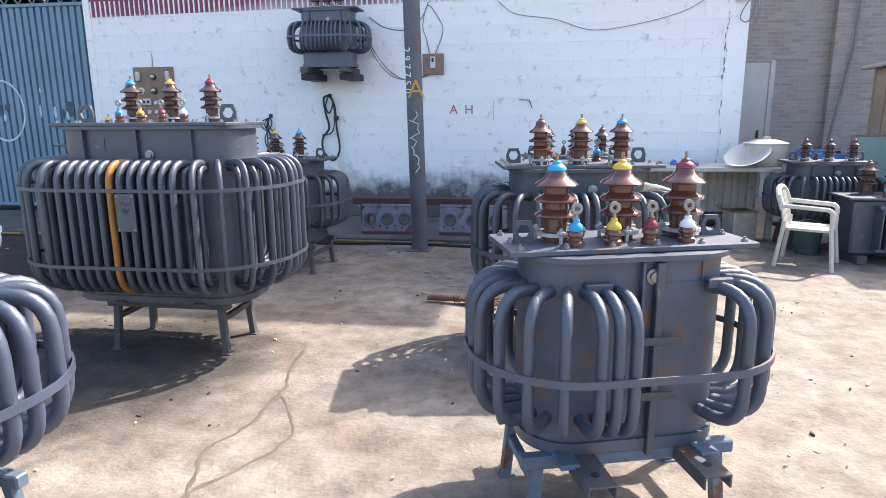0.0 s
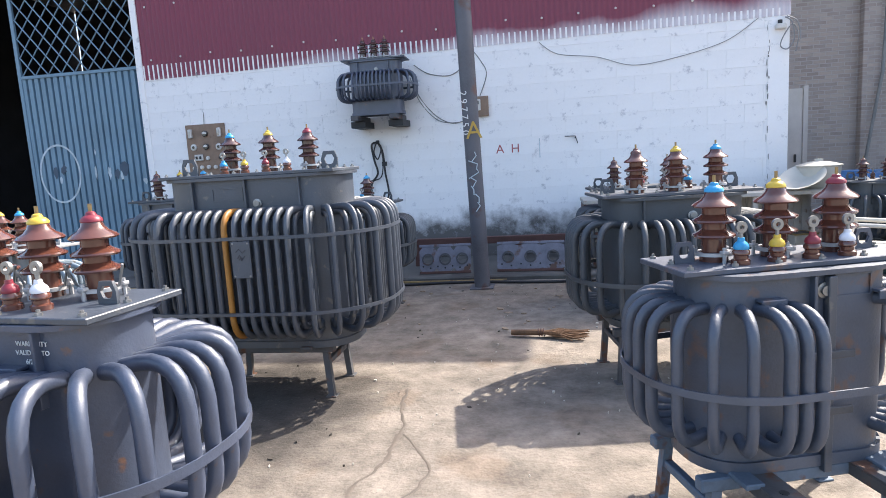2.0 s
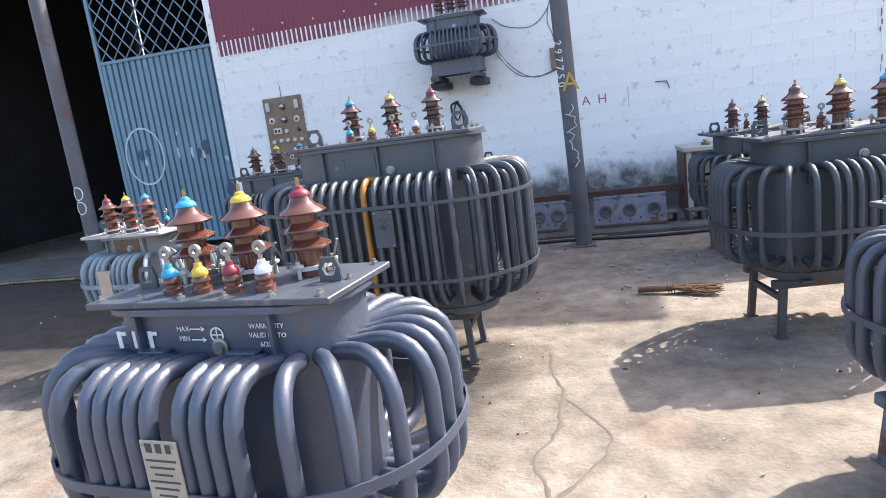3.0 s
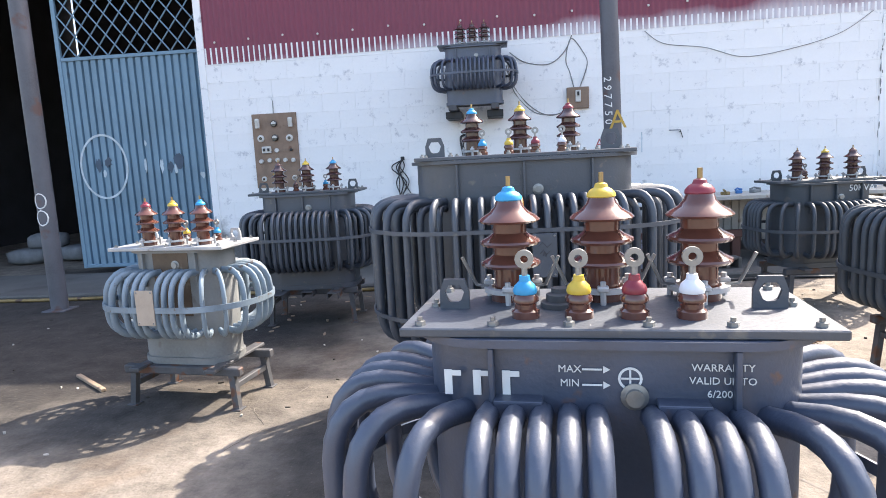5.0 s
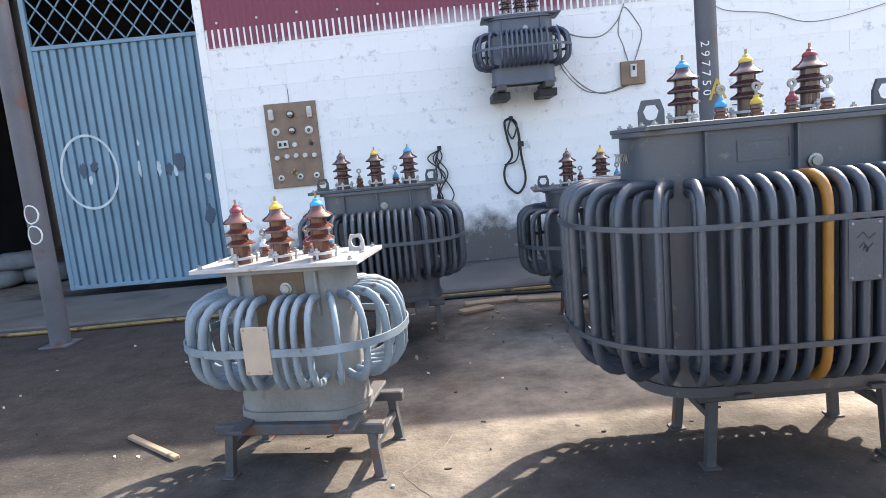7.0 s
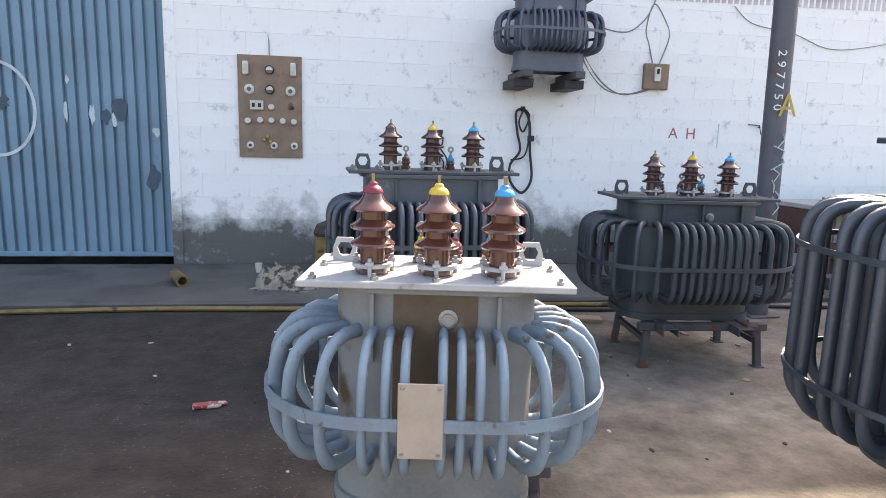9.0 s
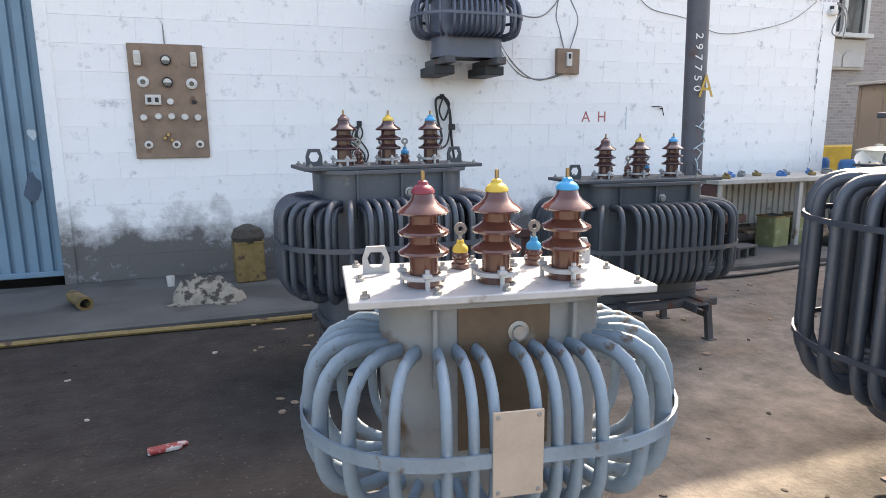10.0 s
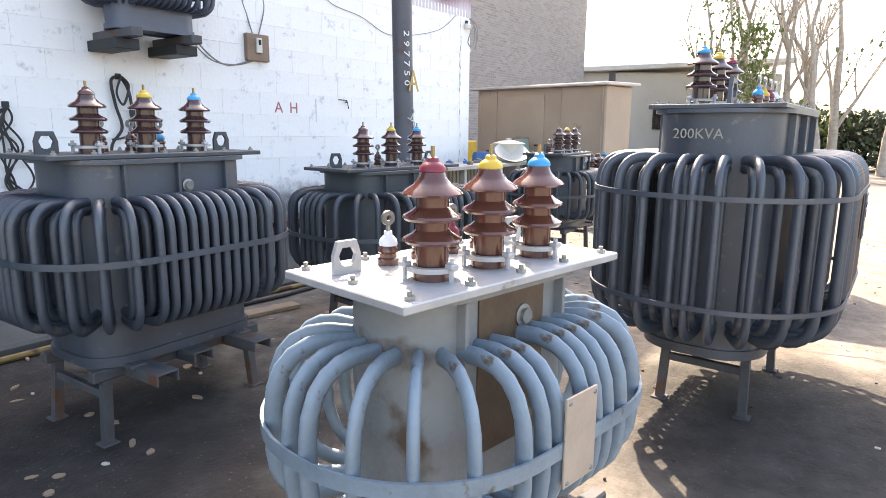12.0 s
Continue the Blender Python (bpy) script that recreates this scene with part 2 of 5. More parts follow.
def whitewash_material():
    """Whitewash, scuffed, with grime that climbs unevenly from the foot of the wall."""
    m = material("scuffed_whitewash", (0.87, 0.86, 0.85), 0.85, 0, 0.07, 0.8, 30, 0.5, (0.45, 0.44, 0.45), 0.69, 4.5, dist=0.006)
    nt, b = nodes_of(m)
    old = b.inputs["Base Color"].links[0].from_socket
    ge = nt.nodes.new("ShaderNodeNewGeometry")
    se = nt.nodes.new("ShaderNodeSeparateXYZ")
    nt.links.new(ge.outputs["Position"], se.inputs[0])
    n = nt.nodes.new("ShaderNodeTexNoise")
    n.inputs["Scale"].default_value, n.inputs["Detail"].default_value, n.inputs["Roughness"].default_value = 2.2, 12.0, 0.68
    nt.links.new(ge.outputs["Position"], n.inputs["Vector"])
    mu = nt.nodes.new("ShaderNodeMath")
    mu.operation = "MULTIPLY_ADD"
    nt.links.new(n.outputs[0], mu.inputs[0])
    mu.inputs[1].default_value = -1.3
    nt.links.new(se.outputs["Z"], mu.inputs[2])
    r = nt.nodes.new("ShaderNodeMapRange")
    r.inputs[1].default_value, r.inputs[2].default_value, r.inputs[3].default_value, r.inputs[4].default_value = -0.26, 0.10, 0.93, 0.0
    nt.links.new(mu.outputs[0], r.inputs[0])
    x = nt.nodes.new("ShaderNodeMix")
    x.data_type = "RGBA"
    nt.links.new(r.outputs[0], x.inputs[0])
    nt.links.new(old, x.inputs[6])
    x.inputs[7].default_value = (0.075, 0.067, 0.06, 1)
    # scuffs and flaked spots, and faint grey clouds
    n3 = nt.nodes.new("ShaderNodeTexNoise")
    n3.inputs["Scale"].default_value, n3.inputs["Detail"].default_value, n3.inputs["Roughness"].default_value = 7.0, 12.0, 0.75
    nt.links.new(ge.outputs["Position"], n3.inputs["Vector"])
    r3 = nt.nodes.new("ShaderNodeMapRange")
    r3.inputs[1].default_value, r3.inputs[2].default_value, r3.inputs[3].default_value, r3.inputs[4].default_value = 0.57, 0.68, 0.0, 0.75
    nt.links.new(n3.outputs[0], r3.inputs[0])
    x4 = nt.nodes.new("ShaderNodeMix")
    x4.data_type = "RGBA"
    nt.links.new(r3.outputs[0], x4.inputs[0])
    nt.links.new(x.outputs[2], x4.inputs[6])
    x4.inputs[7].default_value = (0.42, 0.42, 0.45, 1)
    nt.links.new(x4.outputs[2], b.inputs["Base Color"])
    return m


def fascia_material():
    """Maroon sheet with whitewash overspray along its lower edge."""
    m = material("maroon_sheet_paint", (0.20, 0.035, 0.065), 0.45, 0.1, 0.12, 1.2, 40, 0.1)
    nt, b = nodes_of(m)
    old = b.inputs["Base Color"].links[0].from_socket
    ge = nt.nodes.new("ShaderNodeNewGeometry")
    se = nt.nodes.new("ShaderNodeSeparateXYZ")
    nt.links.new(ge.outputs["Position"], se.inputs[0])
    n = nt.nodes.new("ShaderNodeTexNoise")
    n.inputs["Scale"].default_value, n.inputs["Detail"].default_value = 1.1, 6.0
    nt.links.new(ge.outputs["Position"], n.inputs["Vector"])
    mu = nt.nodes.new("ShaderNodeMath")
    mu.operation = "MULTIPLY_ADD"
    nt.links.new(n.outputs[0], mu.inputs[0])
    mu.inputs[1].default_value = -0.45
    nt.links.new(se.outputs["Z"], mu.inputs[2])
    r = nt.nodes.new("ShaderNodeMapRange")
    r.inputs[1].default_value, r.inputs[2].default_value, r.inputs[3].default_value, r.inputs[4].default_value = 2.70, 2.92, 0.85, 0.0
    # overspray reaches higher towards the far end, where pale flare is painted in too
    ms = nt.nodes.new("ShaderNodeMath")
    ms.operation = "MULTIPLY_ADD"
    nt.links.new(se.outputs["X"], ms.inputs[0])
    ms.inputs[1].default_value = -0.05
    nt.links.new(mu.outputs[0], ms.inputs[2])
    nt.links.new(ms.outputs[0], r.inputs[0])
    x = nt.nodes.new("ShaderNodeMix")
    x.data_type = "RGBA"
    nt.links.new(r.outputs[0], x.inputs[0])
    nt.links.new(old, x.inputs[6])
    x.inputs[7].default_value = (0.66, 0.63, 0.66, 1)
    nt.links.new(x.outputs[2], b.inputs["Base Color"])
    return m


def brick_material():
    m = material("grey_brown_brick", (0.25, 0.2, 0.17), 0.9, 0, 0.2, 1, 40, 0)
    nt, b = nodes_of(m)
    co = nt.nodes.new("ShaderNodeTexCoord")
    mp = nt.nodes.new("ShaderNodeMapping")
    mp.inputs["Rotation"].default_value = (radians(90), 0, 0)
    nt.links.new(co.outputs["Object"], mp.inputs["Vector"])
    t = nt.nodes.new("ShaderNodeTexBrick")
    t.inputs["Scale"].default_value = 1.0
    t.inputs["Brick Width"].default_value, t.inputs["Row Height"].default_value, t.inputs["Mortar Size"].default_value = 0.225, 0.073, 0.010
    t.inputs["Color1"].default_value, t.inputs["Color2"].default_value, t.inputs["Mortar"].default_value = (0.45, 0.37, 0.32, 1), (0.27, 0.22, 0.195, 1), (0.44, 0.40, 0.37, 1)
    nt.links.new(mp.outputs[0], t.inputs["Vector"])
    # smeared mortar and sooty patches over the courses
    n = nt.nodes.new("ShaderNodeTexNoise")
    n.inputs["Scale"].default_value, n.inputs["Detail"].default_value, n.inputs["Roughness"].default_value = 1.6, 12.0, 0.75
    nt.links.new(co.outputs["Object"], n.inputs["Vector"])
    nr = nt.nodes.new("ShaderNodeMapRange")
    nr.inputs[1].default_value, nr.inputs[2].default_value, nr.inputs[3].default_value, nr.inputs[4].default_value = 0.35, 0.68, 0.0, 0.85
    nt.links.new(n.outputs[0], nr.inputs[0])
    mb = nt.nodes.new("ShaderNodeMix")
    mb.data_type = "RGBA"
    nt.links.new(nr.outputs[0], mb.inputs[0])
    nt.links.new(t.outputs["Color"], mb.inputs[6])
    mb.inputs[7].default_value = (0.38, 0.345, 0.32, 1)
    nt.links.new(mb.outputs[2], b.inputs["Base Color"])
    bp = nt.nodes.new("ShaderNodeBump")
    bp.inputs["Strength"].default_value, bp.inputs["Distance"].default_value, bp.invert = 0.8, 0.02, True
    nt.links.new(t.outputs["Fac"], bp.inputs["Height"])
    nt.links.new(bp.outputs[0], b.inputs["Normal"])
    return m


ground_mat, whitewash, fascia_mat, brick_mat = ground_material(), whitewash_material(), fascia_material(), brick_material()


# ---- mesh helpers ----
class Shape:
    """Collects vertices and faces of one part."""

    def __init__(self):
        self.v, self.f = [], []

    def add(self, verts, faces):
        k = len(self.v)
        self.v += [tuple(p) for p in verts]
        self.f += [tuple(i + k for i in f) for f in faces]
        return self

    def box(self, c, size, bevel=0.004, turn=(0, 0, 0)):
        h = [s / 2 for s in size]
        b = min(bevel, *(x * 0.45 for x in h))
        m = pose(*c, *turn)
        vs, ids = [], {}
        for sx in (-1, 1):
            for sy in (-1, 1):
                for sz in (-1, 1):
                    s = (sx, sy, sz)
                    for a in range(3):
                        ids[s, a] = len(vs)
                        vs.append(m @ Vector([s[i] * (h[i] - (0 if i == a else b)) for i in range(3)]))
        fs = []
        for a in range(3):
            i, j = (a + 1) % 3, (a + 2) % 3
            for sa in (-1, 1):
                loop = []
                for si, sj in ((-1, -1), (1, -1), (1, 1), (-1, 1)):
                    s = [0, 0, 0]
                    s[a], s[i], s[j] = sa, si, sj
                    loop.append(ids[tuple(s), a])
                fs.append(tuple(loop if sa > 0 else loop[::-1]))
            for si in (-1, 1):
                for sj in (-1, 1):
                    s0, s1 = [0, 0, 0], [0, 0, 0]
                    s0[a], s0[i], s0[j] = -1, si, sj
                    s1[a], s1[i], s1[j] = 1, si, sj
                    s0, s1 = tuple(s0), tuple(s1)
                    q = (ids[s0, i], ids[s1, i], ids[s1, j], ids[s0, j])
                    fs.append(q if si * sj > 0 else q[::-1])
        for s in [(x, y, z) for x in (-1, 1) for y in (-1, 1) for z in (-1, 1)]:
            q = (ids[s, 0], ids[s, 1], ids[s, 2])
            fs.append(q if s[0] * s[1] * s[2] > 0 else q[::-1])
        return self.add(vs, fs)

    def lathe(self, profile, n=20, m=None):
        """profile: (radius, height) from bottom to top, about the z axis of m."""
        m = m or Matrix()
        vs = [m @ Vector((r * math.cos(2 * math.pi * k / n), r * math.sin(2 * math.pi * k / n), z)) for r, z in profile for k in range(n)]
        fs = [(i * n + k, i * n + (k + 1) % n, (i + 1) * n + (k + 1) % n, (i + 1) * n + k) for i in range(len(profile) - 1) for k in range(n)]
        if profile[0][0] > 1e-4:
            fs.append(tuple(range(n))[::-1])
        if profile[-1][0] > 1e-4:
            fs.append(tuple((len(profile) - 1) * n + k for k in range(n)))
        return self.add(vs, fs)

    def tube(self, path, r, n=8, closed=False, cap=True):
        path = [Vector(p) for p in path]
        vs, fs, up, c = [], [], None, len(path)
        for i, p in enumerate(path):
            a, b = (path[i - 1], path[(i + 1) % c]) if closed else (path[max(i - 1, 0)], path[min(i + 1, c - 1)])
            d = (b - a).normalized()
            if up is None:
                up = d.orthogonal().normalized()
            up = (up - d * up.dot(d)).normalized()
            w = d.cross(up)
            vs += [p + (up * math.cos(2 * math.pi * k / n) + w * math.sin(2 * math.pi * k / n)) * r for k in range(n)]
        for i in range(c if closed else c - 1):
            j = (i + 1) % c
            fs += [(i * n + k, i * n + (k + 1) % n, j * n + (k + 1) % n, j * n + k) for k in range(n)]
        if cap and not closed:
            fs += [tuple(range(n))[::-1], tuple((c - 1) * n + k for k in range(n))]
        return self.add(vs, fs)

    def prism(self, outline, z0, z1, m=None):
        """A flat outline (counter-clockwise) drawn out from z0 to z1."""
        m = m or Matrix()
        n = len(outline)
        vs = [m @ Vector((x, y, z)) for z in (z0, z1) for x, y in outline]
        fs = [tuple(range(n))[::-1], tuple(range(n, 2 * n))] + [(k, (k + 1) % n, n + (k + 1) % n, n + k) for k in range(n)]
        return self.add(vs, fs)

    def ring(self, outer, inner, z0, z1, m=None):
        """A plate with a hole; outer and inner have the same number of points."""
        m = m or Matrix()
        n = len(outer)
        vs = [m @ Vector((x, y, z)) for z in (z0, z1) for o in (outer, inner) for x, y in o]
        fs = []
        for k in range(n):
            j = (k + 1) % n
            fs += [(j, k, n + k, n + j), (2 * n + k, 2 * n + j, 3 * n + j, 3 * n + k), (k, j, 2 * n + j, 2 * n + k), (n + j, n + k, 3 * n + k, 3 * n + j)]
        return self.add(vs, fs)

    def mesh(self, name, smooth=35):
        me = bpy.data.meshes.new(name)
        me.from_pydata(self.v, [], self.f)
        me.update()
        if smooth:
            me.polygons.foreach_set("use_smooth", [True] * len(me.polygons))
            me.set_sharp_from_angle(angle=radians(smooth))
        return me


def part(name, shape, mat, parent=None, label="", at=None, smooth=35):
    """One mesh object, under a thing or a part when a parent is given. Takes a Shape or a mesh to share."""
    me = shape.mesh(name, smooth) if isinstance(shape, Shape) else shape
    if not me.materials:
        me.materials.append(mat)
    ob = new(name, me)
    ob.parent = parent
    if at is not None:
        ob.matrix_basis = at
    if label:
        ob["label"] = label
    return ob


def thing(name, label, category, m=None, group="", kind=""):
    ob = tagged(new(name), label, category, group, kind)
    ob.empty_display_size = 0.1
    if m is not None:
        ob.matrix_basis = m
    return ob


def solid(name, shape, mat, label, category="", group="", kind="", m=None, smooth=35):
    return tagged(part(name, shape, mat, None, "", m, smooth), label, category, group, kind)


def lettering(name, text, size, mat, m, parent=None, thick=0.001, align="CENTER"):
    cu = bpy.data.curves.new(name, "FONT")
    cu.body, cu.size, cu.extrude, cu.align_x, cu.align_y, cu.resolution_u = text, size, thick, align, "CENTER", 2
    tmp = bpy.data.objects.new(name, cu)
    scene.collection.objects.link(tmp)
    me = bpy.data.meshes.new_from_object(tmp.evaluated_get(bpy.context.evaluated_depsgraph_get()))
    bpy.data.objects.remove(tmp)
    return part(name, me, mat, parent, "", m)


def circle(r, n, cx=0.0, cy=0.0, start=0.0):
    return [(cx + r * math.cos(2 * math.pi * k / n + start), cy + r * math.sin(2 * math.pi * k / n + start)) for k in range(n)]


def rounded(a, b, r, n=6):
    """Outline of a rectangle 2a x 2b with round corners."""
    pts = []
    for cx, cy, s in ((a - r, b - r, 0), (-a + r, b - r, 1), (-a + r, -b + r, 2), (a - r, -b + r, 3)):
        pts += [(cx + r * math.cos(math.pi / 2 * (s + k / n)), cy + r * math.sin(math.pi / 2 * (s + k / n))) for k in range(n + 1)]
    return pts


def fillet(points, radii, n=5):
    """Polyline whose inner corners are rounded."""
    pts = [Vector(p) for p in points]
    out = [pts[0]]
    for i in range(1, len(pts) - 1):
        p, a, b = pts[i], (pts[i - 1] - pts[i]).normalized(), (pts[i + 1] - pts[i]).normalized()
        half = a.angle(b) / 2
        d = radii[i - 1] / math.tan(half)
        s, e = p + a * d, p + b * d
        for k in range(n + 1):
            t = k / n
            out.append(s * (1 - t) ** 2 + p * 2 * t * (1 - t) * 0.92 + e * t ** 2 + (s + e) / 2 * 2 * t * (1 - t) * 0.08)
    return out + [pts[-1]]


def walk_round(a, b, r, count):
    """count places evenly round a rounded rectangle: x, y and the outward angle. Starts in the middle of the front (-y)."""
    per = []
    straight_x, straight_y, arc = 2 * (a - r), 2 * (b - r), math.pi / 2 * r
    total = 2 * straight_x + 2 * straight_y + 4 * arc
    for k in range(count):
        s = (k + 0.5) / count * total
        s = (s + straight_x / 2) % total
        for side in range(4):
            ln = straight_x if side % 2 == 0 else straight_y
            ang = -90 + 90 * side
            u, w = Vector((math.cos(radians(ang + 90)), math.sin(radians(ang + 90)))), Vector((math.cos(radians(ang)), math.sin(radians(ang))))
            reach = b if side % 2 == 0 else a
            if s < ln:
                p = w * reach + u * (s - ln / 2)
                per.append((p.x, p.y, ang))
                break
            s -= ln
            if s < arc:
                t = s / arc * 90
                c = w * (reach - r) + u * (ln / 2)
                q = Vector((math.cos(radians(ang + t)), math.sin(radians(ang + t)))) * r
                per.append((c.x + q.x, c.y + q.y, ang + t))
                break
            s -= arc
    return per

# ---- large structure ----
def ground_sheet():
    s = Shape()
    xs = [-400, -60] + [-14 + k * 1.0 for k in range(29)] + [60, 400]
    ys = [-400, -60] + [-6 + k * 1.0 for k in range(23)] + [60, 400]
    vs = [(x, y, 0.0) for y in ys for x in xs]
    n = len(xs)
    fs = [(j * n + i, j * n + i + 1, (j + 1) * n + i + 1, (j + 1) * n + i) for j in range(len(ys) - 1) for i in range(n - 1)]
    s.add(vs, fs)
    return solid("ground", s, ground_mat, "dusty sandy yard ground with dark oil stains", "ground", kind="structure", smooth=0)


ground_sheet()
WALL_Y, WALL_L, WALL_R, EAVE = 10.0, -5.77, 3.17, 6.25
solid("pavement", Shape().box((-5.2, 9.20, -0.02), (14.4, 1.56, 0.16), 0.02), concrete, "low oil-darkened concrete step along the wall foot", "step", kind="structure")
wall = solid("wall_north", Shape().box(((WALL_L + WALL_R) / 2, WALL_Y + 0.116, 1.55), (WALL_R - WALL_L, 0.27, 3.1), 0.01), whitewash, "whitewashed concrete block wall with grimy foot", "wall", kind="structure")
solid("wall_east", Shape().box((WALL_R - 0.135, WALL_Y + 4.30, 3.1), (0.27, 8.0, 6.2), 0.01), whitewash, "whitewashed end wall of the workshop", "wall", kind="structure")


def corrugated(x0, x1, z0, z1, pitch, depth, y, thick=0.003, square=False):
    s = Shape()
    pts = []
    n = int((x1 - x0) / pitch)
    pitch = (x1 - x0) / n
    if square:
        for k in range(n):
            x = x0 + k * pitch
            pts += [(x, 0), (x + pitch * 0.62, 0), (x + pitch * 0.70, depth), (x + pitch * 0.92, depth)]
    else:
        pts = [(x0 + k * pitch / 6, depth * math.sin(k * math.pi / 3)) for k in range(n * 6 + 1)]
    m = len(pts)
    vs = [(x, y + d + o, z) for o in (0, thick) for z in (z0, z1) for x, d in pts]
    fs = []
    for k in range(m - 1):
        fs += [(k, k + 1, m + k + 1, m + k), (2 * m + k + 1, 2 * m + k, 3 * m + k, 3 * m + k + 1), (k + 1, k, 2 * m + k, 2 * m + k + 1)]
    return s.add(vs, fs)


solid("wall_fascia", corrugated(WALL_L - 0.02, WALL_R + 0.05, 2.92, EAVE, 0.075, 0.009, WALL_Y - 0.03), fascia_mat, "maroon corrugated sheet fascia with white overspray", "wall", kind="structure", smooth=60, m=pose(0, 0, 0.015, 0, -0.75, 0))
fascia = bpy.data.objects["wall_fascia"]
SCREW = Shape().lathe([(0.016, 0), (0.014, 0.006), (0.006, 0.009)], 8, pose(0, 0, 0, 90)).mesh("screw")
SCREW.materials.append(bpy.data.materials["white_fixture_plastic"])
for k in range(19):
    for z in (3.20, 3.95):
        part("screw", SCREW, white_fixture, fascia, at=pose(WALL_L + 0.22 + k * 0.475, WALL_Y - 0.041, z + 0.012 * (k % 3)))
solid("ceiling", Shape().box((-4.41, 14.17, EAVE + 0.05), (17.58, 8.5, 0.1), 0.01), roof_sheet, "flat workshop roof", "roof", kind="structure")
# inside walls: the interior's shade is put into their colour
solid("wall_back", Shape().box((-4.9, 18.1, 3.1), (16.2, 0.2, 6.3), 0.01), inside_dark, "inside back wall of the workshop, coloured near-black for shade", "wall", kind="structure")
solid("wall_west", Shape().box((-13.2, 14.0, 3.1), (0.2, 8.2, 6.3), 0.01), inside_dark, "inside side wall of the workshop, coloured near-black for shade", "wall", kind="structure")
solid("wall_partition", Shape().box((-5.55, 14.2, 3.1), (0.2, 7.5, 6.3), 0.01), inside_dark, "partition wall inside the workshop, coloured near-black for shade", "wall", kind="structure")
solid("wall_lintel", Shape().box((-9.6, 10.16, 5.36), (7.6, 0.15, 1.78), 0.01), fascia_mat, "maroon sheet wall above the gate", "wall", kind="structure")
solid("wall_gable", Shape().box((-13.0, 10.16, 2.2), (1.0, 0.15, 4.5), 0.01), whitewash, "wall beside the gate", "wall", kind="structure")


solid("wall_pilaster", Shape().box((WALL_R - 0.125, WALL_Y - 0.027, 1.5), (0.25, 0.012, 2.92), 0.004), whitewash, "crumbling whitewashed plaster band at the wall end", "wall", kind="structure")
rg = random.Random(31)
seam, z = Shape(), 0.3
while z < 2.85:
    h = rg.uniform(0.03, 0.14)
    if rg.random() < 0.7:
        x, w = WALL_R - 0.25 + rg.uniform(-0.02, 0.02), rg.uniform(0.003, 0.011)
        seam.prism([(x + math.cos(a) * w * rg.uniform(0.5, 1.1), z + math.sin(a) * h * 0.5 * rg.uniform(0.6, 1.1)) for a in [2 * math.pi * k / 9 for k in range(9)]], 0, 0.002, pose(0, WALL_Y - 0.0335, 0, 90))
    z += h
solid("wall_flakes", seam, tank_grey, "bare grey spots where plaster has flaked at the wall end", "wall", kind="structure", smooth=0)


def gate_leaf(name, x0, x1, m, ring_at):
    g = thing(name, "faded blue corrugated steel gate leaf with lattice top", "gate", m, kind="structure")
    w = x1 - x0
    part("sheet", corrugated(0.05, w - 0.04, 0.2, 3.08, 0.105, 0.034, 0.0, square=True), gate_blue, g, smooth=20)
    for x in (0.03, w - 0.03):
        part("stile", Shape().box((x, 0.01, 2.25), (0.06, 0.05, 4.2), 0.006), gate_blue, g)
    for z in (0.18, 3.10, 4.32):
        part("rail", Shape().box((w / 2, 0.005, z), (w - 0.12, 0.045, 0.05), 0.006), gate_blue, g)
    n = 9
    for k in range(-6, n + 6):
        for sgn in (1, -1):
            xa, za = 0.06 + k * (w - 0.12) / n, 3.13
            xb, zb = xa + sgn * 0.95, 4.30
            if sgn < 0:
                xb = xa - 0.95
            lo, hi = 0.06, w - 0.06
            t0, t1 = 0.0, 1.0
            dx = xb - xa
            for lim, side in ((lo, 1), (hi, -1)):
                t = (lim - xa) / dx
                if dx * side > 0:
                    t0 = max(t0, t)
                else:
                    t1 = min(t1, t)
            if t1 - t0 < 0.05:
                continue
            p, q = Vector((xa + dx * t0, 0.02 + 0.008 * sgn, za + (zb - za) * t0)), Vector((xa + dx * t1, 0.02 + 0.008 * sgn, za + (zb - za) * t1))
            part("lattice_bar", Shape().tube([p, q], 0.011, 5), gate_blue, g)
    cx, cz = ring_at
    part("painted_ring", Shape().ring([(x * 0.36 + cx, y * 0.46 + cz) for x, y in circle(1, 36)], [(x * 0.33 + cx, y * 0.43 + cz) for x, y in circle(1, 36)], 0.0, 0.002, pose(0, -0.004, 0, 90)), sprayed_white, g, "sprayed white ring", smooth=0)
    return g


gate = gate_leaf("gate_leaf", -7.93, -5.76, pose(-7.93, 10.05, -0.03), (0.50, 1.60))
for dx, dz, w, h, mt in ((0.42, 1.62, 0.10, 0.22, sprayed_dark), (0.56, 1.66, 0.13, 0.17, sprayed_dark), (0.50, 1.50, 0.08, 0.12, sprayed_white), (1.62, 1.62, 0.17, 0.30, sprayed_dark), (1.48, 1.55, 0.11, 0.18, sprayed_dark), (1.36, 1.57, 0.06, 0.24, sprayed_white), (1.56, 1.52, 0.06, 0.16, sprayed_white), (1.12, 1.6, 0.05, 0.26, sprayed_white), (1.95, 1.42, 0.08, 0.12, sprayed_white), (1.9, 0.95, 0.16, 0.3, sprayed_dark), (1.15, 1.9, 0.04, 0.1, sprayed_white)):
    rg = random.Random(int(dx * 100 + dz * 7))
    part("paint_mark", Shape().prism([(dx + math.cos(a) * w / 2 * rg.uniform(0.55, 1.1), dz + math.sin(a) * h / 2 * rg.uniform(0.55, 1.1)) for a in [2 * math.pi * k / 14 for k in range(14)]], 0.0, 0.002, pose(0, -0.003, 0, 90)), mt, gate, smooth=0)
